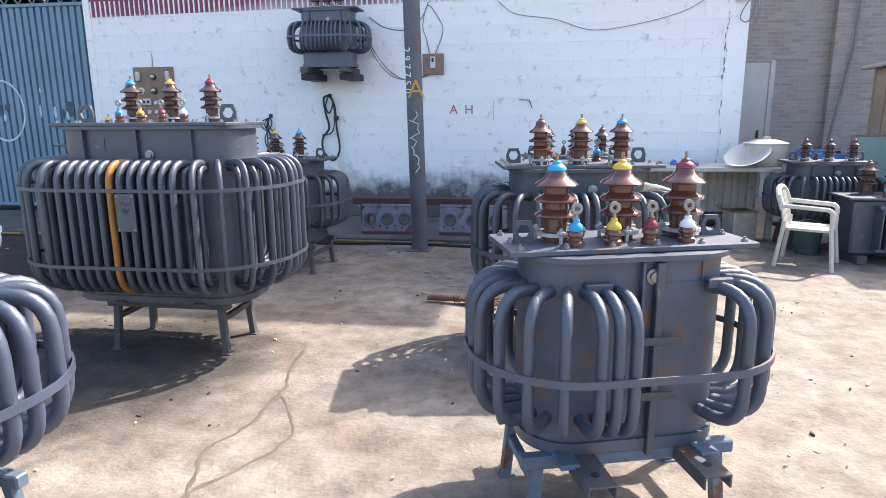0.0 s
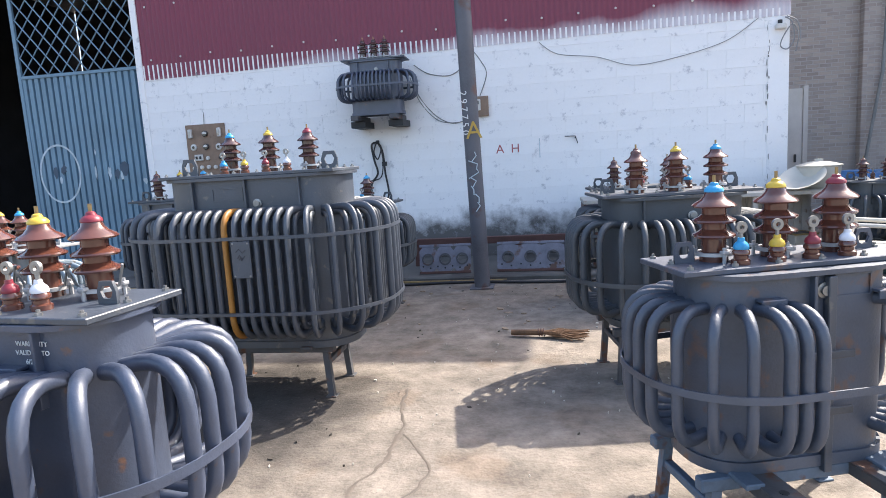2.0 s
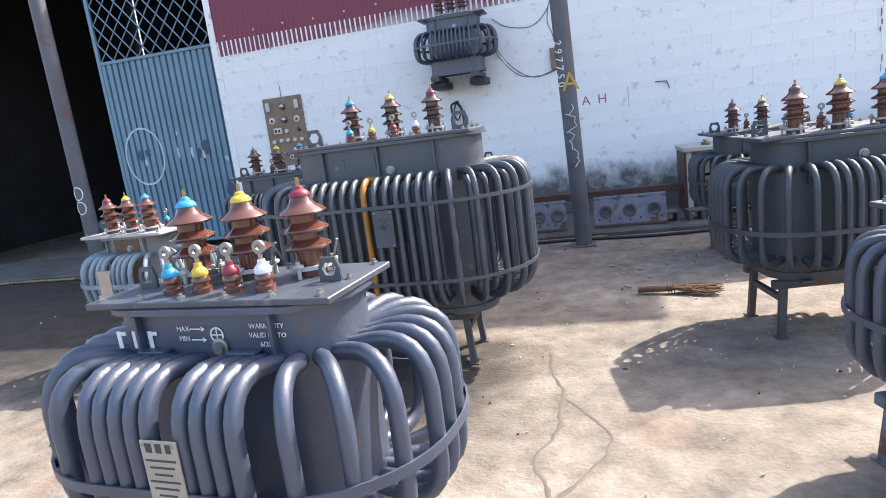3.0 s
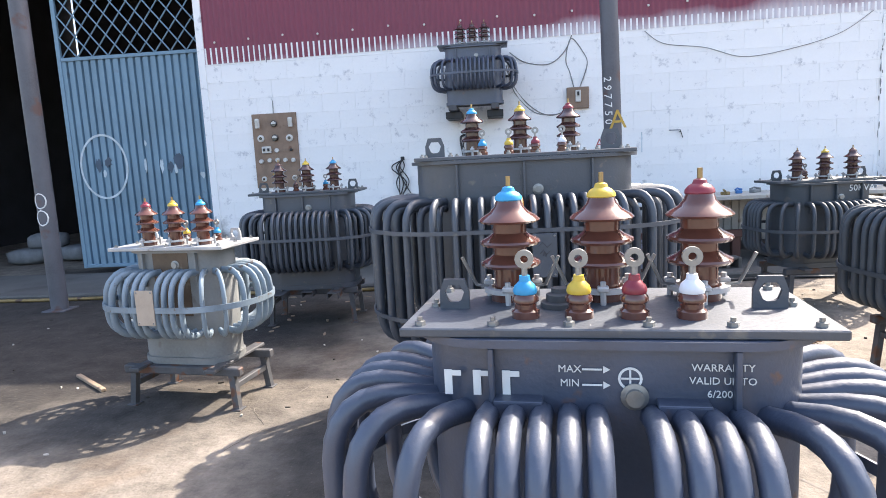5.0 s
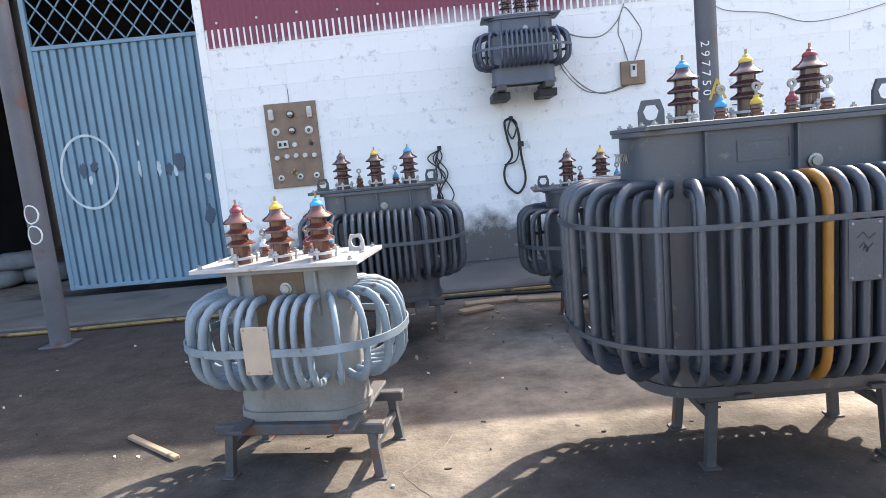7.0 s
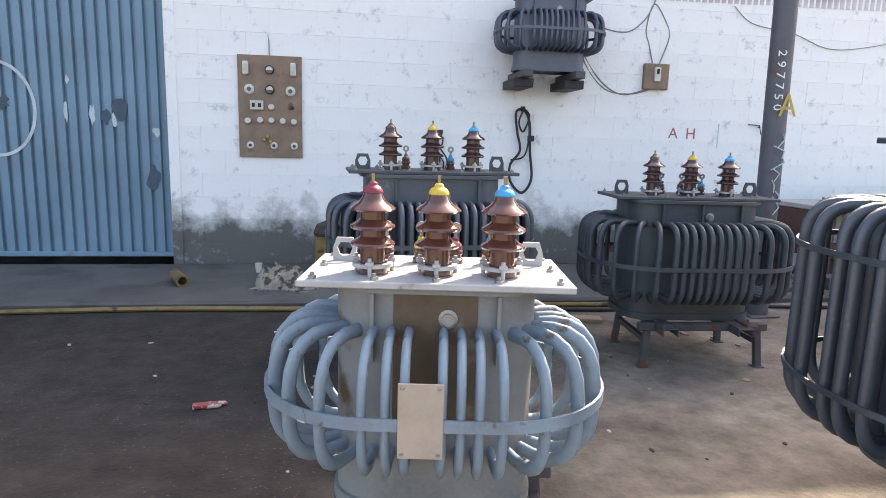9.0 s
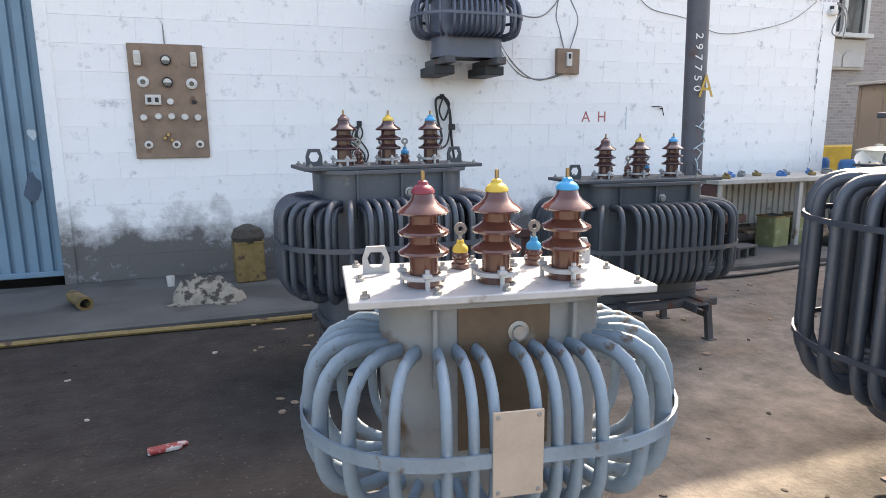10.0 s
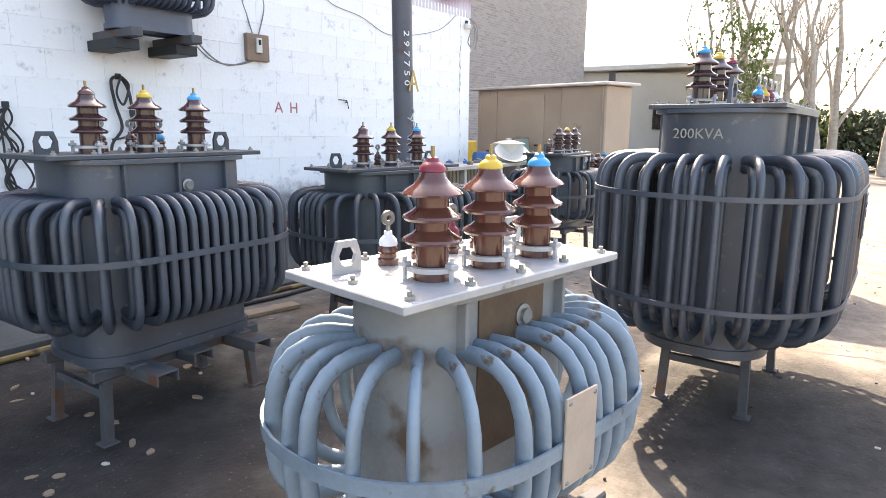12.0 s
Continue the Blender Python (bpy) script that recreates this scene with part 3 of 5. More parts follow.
gate_leaf("gate_leaf", 0, 2.3, pose(-13.0, 9.86, -0.03), (1.75, 1.55))

solid("gate_jamb", Shape().box((-5.80, 9.985, 2.2), (0.10, 0.06, 4.4), 0.006), whitewash, "whitewashed gate jamb beside the wall", "jamb", kind="structure")


def steel_post(x, y, h, label, lean=0.0):
    p = thing("steel_post", label, "post", pose(x, y, 0, 0, lean, 0))
    part("shaft", Shape().tube([(0, 0, 0), (0, 0, h)], 0.088, 16), pipe_steel, p)
    part("base_plate", Shape().box((0, 0, 0.008), (0.26, 0.26, 0.016), 0.003), pipe_steel, p)
    part("cap_plate", Shape().box((0, 0, h + 0.006), (0.2, 0.2, 0.012), 0.003), pipe_steel, p)
    return p


post = steel_post(-0.655, 8.05, 3.12, "rusty grey steel pipe post with stencilled numbers", -1.2)
for k, ch in enumerate("297750"):
    lettering("number", ch, 0.105, paint_white, pose(-0.055, -0.0905, 2.12 - k * 0.082, 90, 0, 0) @ pose(0, 0, 0, 0, 0, -90), post)
lettering("letter", "A", 0.26, paint_yellow, pose(0.035, -0.0925, 1.72, 90, 0, 8), post)
for k in range(7):
    rg = random.Random(k)
    part("paint_mark", Shape().tube([(rg.uniform(-0.06, 0.04), -0.088, 1.5 - k * 0.09), (rg.uniform(-0.02, 0.06), -0.088, 1.46 - k * 0.09), (rg.uniform(-0.06, 0.06), -0.086, 1.40 - k * 0.09)], 0.006, 5), sprayed_white, post)
post_b = steel_post(-6.69, 7.84, 3.62, "rusty grey steel pipe post with white paint loops")
for z in (1.2, 1.02):
    part("paint_mark", Shape().tube([(0.06 * math.cos(a), -0.088 + 0.02 * abs(math.cos(a)), z + 0.08 * math.sin(a)) for a in [2 * math.pi * k / 12 for k in range(12)]], 0.008, 5, True), paint_white, post_b)


# ---- transformers ----
def hv_mesh(h=0.30):
    """Porcelain of a high-voltage bushing: three wide sheds, the top one a tapered hood."""
    p = [(0.050, 0), (0.050, 0.020), (0.042, 0.024), (0.042, 0.078), (0.070, 0.081), (0.075, 0.087), (0.073, 0.092), (0.052, 0.102), (0.042, 0.110), (0.042, 0.128), (0.070, 0.131), (0.075, 0.137), (0.073, 0.142), (0.052, 0.152), (0.042, 0.160), (0.042, 0.180), (0.071, 0.184), (0.076, 0.189), (0.068, 0.197), (0.048, 0.208), (0.036, 0.221), (0.030, 0.238)]
    k = h / 0.32
    return Shape().lathe([(r * k, z * k) for r, z in p], 22).mesh("porcelain")


HV = hv_mesh(0.32)
HV.materials.append(porcelain)
HV_DARK = hv_mesh(0.32)
HV_DARK.materials.append(porcelain_dark)
CAP_MESH = {c: Shape().lathe([(0.0295, 0.232), (0.034, 0.236), (0.033, 0.243), (0.026, 0.251), (0.017, 0.256), (0.014, 0.264), (0.008, 0.267)], 16).mesh("cap") for c in CAPS}
LV_CUP = {c: Shape().lathe([(0.029, 0.062), (0.031, 0.069), (0.027, 0.082), (0.015, 0.094), (0.013, 0.108)], 14).mesh("cup") for c in CAPS}
for c in CAPS:
    CAP_MESH[c].materials.append(CAPS[c])
    LV_CUP[c].materials.append(CAPS[c])
STUD = Shape().tube([(0, 0, 0.258), (0, 0, 0.290)], 0.006, 6).mesh("stud")
STUD.materials.append(brass)
LV_BODY = Shape().lathe([(0.036, 0), (0.036, 0.018), (0.028, 0.024), (0.028, 0.036), (0.034, 0.042), (0.034, 0.052), (0.027, 0.062)], 14).mesh("base")
LV_BODY.materials.append(porcelain)
LV_EYE = Shape().tube([(0, 0, 0.105), (0, 0, 0.128)], 0.008, 6).ring(circle(0.024, 14, 0, 0.150), circle(0.010, 14, 0, 0.150), -0.006, 0.006, pose(0, 0, 0, 90)).mesh("terminal")
LV_EYE.materials.append(bolt_steel)
BOLT = Shape().lathe([(0.012, 0), (0.012, 0.009), (0.006, 0.010), (0.006, 0.018)], 6).mesh("bolt")
BOLT.materials.append(bolt_steel)
CLAMP = Shape()
CLAMP.ring(circle(0.068, 18), circle(0.050, 18), 0.021, 0.032)
for k in range(3):
    a = 2 * math.pi * k / 3 + 0.5
    CLAMP.tube([(0.07 * math.cos(a), 0.07 * math.sin(a), 0), (0.07 * math.cos(a), 0.07 * math.sin(a), 0.052)], 0.007, 6)
    CLAMP.box((0.07 * math.cos(a), 0.07 * math.sin(a), 0.036), (0.026, 0.026, 0.012), 0.003)
CLAMP = CLAMP.mesh("clamp")
LUG_OUT = [(0.052, 0.0), (0.052, 0.06), (0.036, 0.105), (-0.036, 0.105), (-0.052, 0.06), (-0.052, 0.0), (-0.02, 0.0), (0.02, 0.0)]


def lug_shape():
    inner = []
    for x, y in LUG_OUT:
        a = math.atan2(y - 0.055, x)
        inner.append((0.034 * math.cos(a), 0.056 + 0.034 * math.sin(a)))
    return Shape().ring(LUG_OUT, inner, -0.008, 0.008, pose(0, 0, 0, 90))


def transformer(label, x, y, turn, lid_z, lid, tank, zs, tubes, bands, hv, lv, paint, lid_paint=None, tank_paint=None, stand="legs", gaps=(), foot=0.0, lugs=True, marks=None, hv_mesh_used=None, sub=1.0, hv_y=0.08, lv_y=-0.11, hv_gap=0.24, lv_gap=0.13, odd_tube=None, ribs=3, stand_mat=None, legs_at=None, base_z=0.0, lug_y=0.0, bolts=True, inner=0, band_half=0.013, flat=0.78, lug_s=0.85, sub_z=None, skids=()):
    """An oil-filled distribution transformer. lid: length, depth; tank: half length, half depth, corner radius; zs: tank bottom;
    tubes: count, top z, bottom z, reach, top bend, bottom bend, radius; bands: heights; hv, lv: cap colours in order along x."""
    t = thing("transformer", label, "transformer", pose(x, y, base_z, 0, 0, turn), "oil-filled transformers in the yard")
    lid_paint, tank_paint, stand_mat = lid_paint or paint, tank_paint or paint, stand_mat or stand_steel
    a, b, r = tank
    part("tank", Shape().prism(rounded(a, b, r, 8), zs, lid_z - 0.022), tank_paint, t)
    part("flange", Shape().ring(rounded(a + 0.03, b + 0.03, r + 0.03, 8), rounded(a - 0.02, b - 0.02, max(r - 0.02, 0.01), 8), lid_z - 0.038, lid_z - 0.0205), tank_paint, t)
    ll, ld = lid[0], lid[1]
    part("lid", Shape().box((0, 0, lid_z - 0.010), (ll, ld, 0.020), 0.003), lid_paint, t, "flat bolted steel lid")
    part("bottom_skirt", Shape().ring(rounded(a + 0.012, b + 0.012, r + 0.012, 8), rounded(a - 0.02, b - 0.02, max(r - 0.02, 0.01), 8), zs - 0.012, zs + 0.03), tank_paint, t)
    if bolts:
        nx, ny = max(4, int(ll / 0.13)), max(2, int(ld / 0.14))
        for k in range(nx):
            for s in (-1, 1):
                part("bolt", BOLT, bolt_steel, t, at=pose(-ll / 2 + 0.04 + (ll - 0.08) * k / (nx - 1), s * (ld / 2 - 0.03), lid_z))
        for k in range(1, ny):
            for s in (-1, 1):
                part("bolt", BOLT, bolt_steel, t, at=pose(s * (ll / 2 - 0.04), -ld / 2 + 0.03 + (ld - 0.06) * k / ny, lid_z))
    # cooling tubes
    count, zt, zb, reach, bt, bb, rad = tubes
    slope = 0.25 * reach if bt > 0.12 else 0.02
    path = fillet([(-0.02, 0, zt - slope), (reach, 0, zt), (reach, 0, zb), (-0.02, 0, zb + 0.3 * slope)], (bt, bb), 6)
    def oval(line, sides):
        """A cooling tube pressed flat: narrower along the tank wall than it is deep."""
        o = Shape().tube(line, rad, sides, cap=False)
        o.v = [(vx, vy * flat, vz) for vx, vy, vz in o.v]
        return o

    tube_mesh = oval(path, 10).mesh("cooling_tube", 80)
    places = walk_round(a, b, r, count)
    for px, py, ang in places:
        if any(f == round(ang) and x0 < (px if f in (-90, 90) else py) < x1 for f, x0, x1 in gaps):
            continue
        if odd_tube is not None and abs(ang + 90) < 1 and abs(px - odd_tube) < 0.04:
            odd_tube = None
            part("cooling_tube", oval(path, 10).mesh("cooling_tube", 80), orange, t, "orange painted cooling tube", at=pose(px, py, 0, 0, 0, ang))
            continue
        part("cooling_tube", tube_mesh, paint, t, at=pose(px, py, 0, 0, 0, ang))
    if inner:
        path_in = fillet([(-0.02, 0, zt - 0.05), (reach * 0.55, 0, zt - 0.03), (reach * 0.55, 0, zb + 0.03), (-0.02, 0, zb + 0.04)], (bt * 0.7, bb * 0.6), 4)
        inner_mesh = oval(path_in, 8).mesh("inner_tube", 80)
        for px, py, ang in walk_round(a, b, r, inner):
            part("inner_tube", inner_mesh, paint, t, at=pose(px, py, 0, 0, 0, ang + 1.0))
    off = reach + rad
    for bz in bands:
        part("band", Shape().ring(rounded(a + off + 0.005, b + off + 0.005, r + off, 10), rounded(a + off - 0.001, b + off - 0.001, r + off, 10), bz - band_half, bz + band_half), paint, t, "flat steel band round the tubes")
    # stiffeners on the neck
    neck = lid_z - 0.03 - (zt - slope - 0.03)
    for k in range(ribs):
        rx = (k - (ribs - 1) / 2) * a * 1.2 / max(ribs - 1, 1)
        for s in (-1, 1):
            part("rib", Shape().box((rx, s * (b + 0.011), lid_z - 0.03 - neck / 2 - 0.03), (0.012, 0.03, neck + 0.04), 0.002), tank_paint, t)
    part("oil_gauge", Shape().lathe([(0.026, 0), (0.028, 0.010), (0.018, 0.012), (0.018, 0.022)], 16, pose(a * 0.12, -b, zt - slope + 0.05, 90)), bolt_steel, t, "round oil gauge")
    # bushings
    use = hv_mesh_used or HV
    for k, c in enumerate(hv):
        bx = (k - (len(hv) - 1) / 2) * hv_gap
        bu = part("high_voltage_bushing", use, porcelain, t, "ribbed brown porcelain bushing", at=pose(bx, hv_y, lid_z) @ Matrix.Diagonal((sub, sub, sub_z or sub * 1.06, 1)))
        part("cap", CAP_MESH[c], CAPS[c], bu, c + " painted cap")
        part("stud", STUD, brass, bu)
        part("clamp", CLAMP, lid_paint, bu)
    for k, c in enumerate(lv):
        bx = (k - (len(lv) - 1) / 2) * lv_gap
        bu = part("low_voltage_bushing", LV_BODY, porcelain, t, "small porcelain terminal", at=pose(bx, lv_y, lid_z) @ Matrix.Scale(sub * 0.86, 4))
        part("cup", LV_CUP[c], CAPS[c], bu, c + " painted cup")
        part("terminal", LV_EYE, bolt_steel, bu)
    if lugs:
        for s in (-1, 1):
            part("lifting_lug", lug_shape(), lid_paint, t, "steel lifting eye", at=pose(s * (ll / 2 - 0.09), lug_y, lid_z) @ Matrix.Scale(lug_s, 4))
    # support
    if stand == "legs":
        lx, ly, dx, dy = legs_at or (0, 0, a * 0.95, b * 0.9)
        top = zs - 0.012
        for sx in (-1, 1):
            for sy in (-1, 1):
                part("leg", Shape().tube([(lx + sx * dx * 1.06, ly + sy * dy * 1.06, foot), (lx + sx * dx, ly + sy * dy, top - 0.05)], 0.027, 4), stand_mat, t)
                part("foot_plate", Shape().box((lx + sx * dx * 1.06, ly + sy * dy * 1.06, foot + 0.004), (0.07, 0.07, 0.008), 0.002), stand_mat, t)
        for sy in (-1, 1):
            part("long_rail", Shape().box((lx, ly + sy * dy, top - 0.027), (2 * dx + 0.12, 0.05, 0.05), 0.006), stand_mat, t)
        for sx in (-1, 1):
            part("cross_rail", Shape().box((lx + sx * dx * 0.75, ly, top + 0.0), (0.07, 2 * dy + 0.22, 0.02), 0.004), stand_mat, t)
            part("tie_bar", Shape().box((lx + sx * dx, ly, top - 0.12), (0.035, 2 * dy - 0.02, 0.035), 0.004), stand_mat, t)
    for sx, y0, y1 in skids:
        part("skid", Shape().box((sx, (y0 + y1) / 2, zs - 0.016), (0.10, y1 - y0, 0.008), 0.002).box((sx - 0.046, (y0 + y1) / 2, zs - 0.041), (0.008, y1 - y0, 0.042), 0.002).box((sx + 0.046, (y0 + y1) / 2, zs - 0.041), (0.008, y1 - y0, 0.042), 0.002), stand_steel, t, "rusty steel channel under the tank")
    return t


def front_plate(t, x, z, w, h, y, mat, name="nameplate", label="metal nameplate", turn=0.0):
    p = part(name, Shape().box((0, 0, 0), (w, 0.006, h), 0.002), mat, t, label, at=pose(x, y, z, 0, 0, turn))
    for sx in (-1, 1):
        for sz in (-1, 1):
            part("rivet", Shape().lathe([(0.006, 0), (0.004, 0.003)], 8, pose(sx * (w / 2 - 0.012), -0.003, sz * (h / 2 - 0.012), 90)), bolt_steel, p)
    return p


# small pale blue transformer passed last
t_s = transformer("small pale blue transformer with porcelain bushings and blank nameplate", -3.793, 5.235, -8.5, 0.985, (0.775, 0.42), (0.30, 0.155, 0.135), 0.27,
    (32, 0.87, 0.45, 0.192, 0.15, 0.13, 0.0215), (0.645,), ("red", "yellow", "blue"), ("white", "yellow", "red", "blue"), pale_blue, pale_metal, tank_grey, hv_y=-0.08, lv_y=0.10, hv_gap=0.19, lv_gap=0.11, ribs=2, sub=0.88, sub_z=1.0, flat=0.62, lug_s=0.72,
    gaps=[(-90, -0.06, 0.0)], band_half=0.017, legs_at=(0.02, 0.0, 0.34, 0.18), lug_y=0.09)
front_plate(t_s, -0.03, 0.660, 0.118, 0.205, -0.377, label_tan, label="tan blank riveted nameplate")
part("oil_stain_panel", Shape().box((0.0, -0.157, 0.76), (0.24, 0.006, 0.40), 0.001), oily_brown, t_s, "oil-browned steel panel")

# dark transformer near the start of the walk, with crowded bent tubes
t_n = transformer("blue-grey transformer with coloured terminals and worn stencils", -1.612, 2.995, -6.5, 1.055, (0.87, 0.40), (0.40, 0.185, 0.15), 0.26,
    (38, 0.925, 0.40, 0.245, 0.135, 0.13, 0.0265), (0.60,), ("blue", "yellow", "red"), ("blue", "yellow", "red", "white"), blue_grey, slate, hv_y=0.08, lv_y=-0.10, hv_gap=0.22, lv_gap=0.115, ribs=2, sub=1.0, sub_z=1.05, flat=0.9, lug_s=0.68, lug_y=-0.02, stand_mat=stand_blue,
    gaps=[(-90, -0.02, 0.03)], band_half=0.016)
np_n = front_plate(t_n, 0.03, 0.65, 0.12, 0.23, -0.462, label_metal, label="printed aluminium nameplate")
for k in range(9):
    part("print_line", Shape().box((0, -0.0035, 0.06 - k * 0.02), (0.10 - 0.02 * (k % 3), 0.001, 0.006), 0.0003), paint_dark, np_n)
for k, w in enumerate((0.022, 0.020, 0.018)):
    part("emblem_bar", Shape().box((-0.032 + k * 0.032, -0.0035, 0.095), (w, 0.001, 0.026), 0.0003), paint_dark, np_n)
for k in range(3):
    part("emblem_bar", Shape().box((-0.335 + k * 0.062, -0.1885, 0.935), (0.017, 0.002, 0.055), 0.0005), paint_white, t_n)
    part("emblem_bar", Shape().box((-0.318 + k * 0.062, -0.1885, 0.955), (0.022, 0.002, 0.012), 0.0005), paint_white, t_n)
lettering("stencil", "MAX", 0.022, paint_white, pose(-0.08, -0.1885, 0.968, 90), t_n)
lettering("stencil", "MIN", 0.022, paint_white, pose(-0.08, -0.1885, 0.938, 90), t_n)
for z in (0.968, 0.935):
    part("arrow", Shape().box((-0.035, -0.1885, z), (0.04, 0.001, 0.004), 0.0003).prism([(0.012, -0.008), (0.026, 0), (0.012, 0.008)], 0, 0.001, pose(-0.025, -0.188, z, 90)), paint_white, t_n)
part("gauge_mark", Shape().ring(circle(0.024, 20), circle(0.019, 20), 0, 0.001, pose(0.04, -0.188, 0.95, 90)).box((0.04, -0.1885, 0.95), (0.036, 0.001, 0.004), 0.0003).box((0.04, -0.1885, 0.95), (0.004, 0.001, 0.036), 0.0003), paint_white, t_n)
for k, tx in enumerate(("WARRANTY", "VALID UP TO", "6/2007")):
    lettering("stencil", tx, 0.021, paint_white, pose(0.215, -0.1885, 0.975 - k * 0.027, 90), t_n)

part("filler_cap", Shape().lathe([(0.045, 0), (0.045, 0.012), (0.032, 0.014), (0.032, 0.030), (0.020, 0.034), (0.020, 0.044)], 16, pose(-0.10, 0.0, 1.055)), stand_steel, t_n, "round steel oil filler plug")
for bx in (-0.185, 0.14):
    part("neck_bracket", Shape().box((bx, -0.205, 0.905), (0.10, 0.045, 0.010), 0.002).box((bx, -0.224, 0.890), (0.10, 0.008, 0.035), 0.002), blue_grey, t_n)
for bx in (-0.22, 0.0, 0.22):
    for sx in (-1, 1):
        part("arcing_rod", Shape().tube([(bx + sx * 0.055, 0.075, 1.088), (bx + sx * 0.085, 0.07, 1.094), (bx + sx * 0.118, 0.06, 1.165)], 0.0045, 6), bolt_steel, t_n, "thin bent steel arcing rod")

# blue-grey transformer seen first, with tubes in two groups
t_1 = transformer("blue-grey transformer with rusty banded tubes in separate groups", 0.885, 3.67, 17, 1.015, (0.89, 0.33), (0.36, 0.19, 0.16), 0.30,
    (34, 0.89, 0.41, 0.17, 0.11, 0.11, 0.0225), (0.63,), ("blue", "yellow", "red"), ("blue", "yellow", "red", "white"), rusty_blue, rusty_blue, hv_y=0.0, lv_y=-0.105, hv_gap=0.24, lv_gap=0.135, ribs=1, stand_mat=stand_blue, flat=0.85, lug_s=0.72,
    gaps=[(-90, -0.06, 0.20)], legs_at=(0, 0, 0.34, 0.17), skids=((-0.19, -0.40, 0.36), (0.21, -0.40, 0.36)))
part("centre_rail", Shape().box((0.06, -0.205, 0.62), (0.03, 0.03, 0.70), 0.003), slate, t_1)
for z in (0.70, 0.50):
    part("clip", Shape().box((0.06, -0.226, z), (0.16, 0.012, 0.028), 0.003), stand_steel, t_1)

part("filler_cap", Shape().lathe([(0.04, 0), (0.04, 0.012), (0.028, 0.014), (0.028, 0.030), (0.018, 0.034)], 16, pose(0.24, 0.09, 1.015)), stand_steel, t_1, "round steel oil filler plug")
part("neck_frame", Shape().ring([(-0.07, -0.04), (0.07, -0.04), (0.07, 0.04), (-0.07, 0.04)], [(-0.064, -0.034), (0.064, -0.034), (0.064, 0.034), (-0.064, 0.034)], 0, 0.004, pose(0.155, -0.19, 0.93, 90)), rusty_blue, t_1)
for bx in (-0.16, 0.27):
    part("neck_bracket", Shape().box((bx, -0.208, 0.905), (0.09, 0.04, 0.010), 0.002).box((bx, -0.226, 0.893), (0.09, 0.007, 0.03), 0.002), rusty_blue, t_1)
for bx in (-0.19, 0.21):
    part("skid_hole", Shape().lathe([(0.016, 0), (0.016, 0.0015)], 8, pose(bx, -0.33, 0.2885)), black_iron, t_1)

# the large one in the middle
t_big = transformer("large dark slate transformer with one orange tube", -1.715, 5.04, 0, 1.425, (1.12, 0.54), (0.57, 0.255, 0.20), 0.35,
    (47, 1.21, 0.455, 0.255, 0.11, 0.14, 0.0225), (1.06, 0.62), ("blue", "yellow", "red"), ("blue", "yellow", "red", "white"), slate, slate, hv_y=0.13, lv_y=-0.10, hv_gap=0.27, lv_gap=0.14, ribs=3, sub=0.9, sub_z=1.0, inner=47, flat=0.72, lug_s=1.0, band_half=0.010, odd_tube=-0.02, legs_at=(0.04, 0.0, 0.35, 0.18), lug_y=-0.05, hv_mesh_used=HV_DARK)
front_plate(t_big, 0.075, 0.94, 0.115, 0.21, -0.542, slate, label="slate painted blank plate")
lettering("stencil", "200KVA", 0.06, label_metal, pose(-0.573, 0.05, 1.30, 90, 0, -90), t_big)
part("neck_frame", Shape().ring([(-0.10, -0.03), (0.10, -0.03), (0.10, 0.05), (-0.10, 0.05)], [(-0.094, -0.024), (0.094, -0.024), (0.094, 0.044), (-0.094, 0.044)], 0, 0.004, pose(-0.12, -0.255, 1.29, 90)), slate, t_big)

for k, (zx, w) in enumerate(((0.985, 0.06), (0.95, 0.045), (0.94, 0.02))):
    part("hand_mark", Shape().tube([(0.075 - w / 2, -0.546, zx), (0.075 - w / 6, -0.546, zx + 0.018), (0.075 + w / 6, -0.546, zx - 0.006), (0.075 + w / 2, -0.546, zx + 0.012)], 0.0022, 5), paint_dark, t_big)

# beyond the small one, before the wall
t_b = transformer("dark slate transformer on a slatted steel stand", -3.58, 7.16, 3, 1.20, (1.0, 0.42), (0.40, 0.25, 0.16), 0.34,
    (46, 1.03, 0.52, 0.205, 0.11, 0.10, 0.021), (0.80,), ("brown", "yellow", "blue"), ("brown", "brown", "blue"), slate, dark_slate, hv_y=-0.05, lv_y=0.08, hv_gap=0.25, lv_gap=0.14, ribs=3, sub=0.95, inner=46, hv_mesh_used=HV_DARK, legs_at=(0, 0, 0.36, 0.2), lug_y=-0.02, skids=((-0.24, -0.46, 0.40), (0.0, -0.36, 0.36), (0.25, -0.46, 0.40)))
t_c = transformer("weathered slate transformer on a low steel stand by the post", -1.88, 7.20, -4, 1.07, (1.05, 0.42), (0.42, 0.24, 0.16), 0.30,
    (44, 0.92, 0.44, 0.22, 0.11, 0.10, 0.021), (0.66,), ("brown", "yellow", "blue"), ("brown", "brown", "blue"), dark_slate, dark_slate, hv_y=-0.05, lv_y=0.08, hv_gap=0.25, lv_gap=0.14, ribs=3, sub=0.92, hv_mesh_used=HV_DARK, legs_at=(0.05, -0.05, 0.36, 0.24), skids=((-0.22, -0.44, 0.36), (0.26, -0.44, 0.36)))
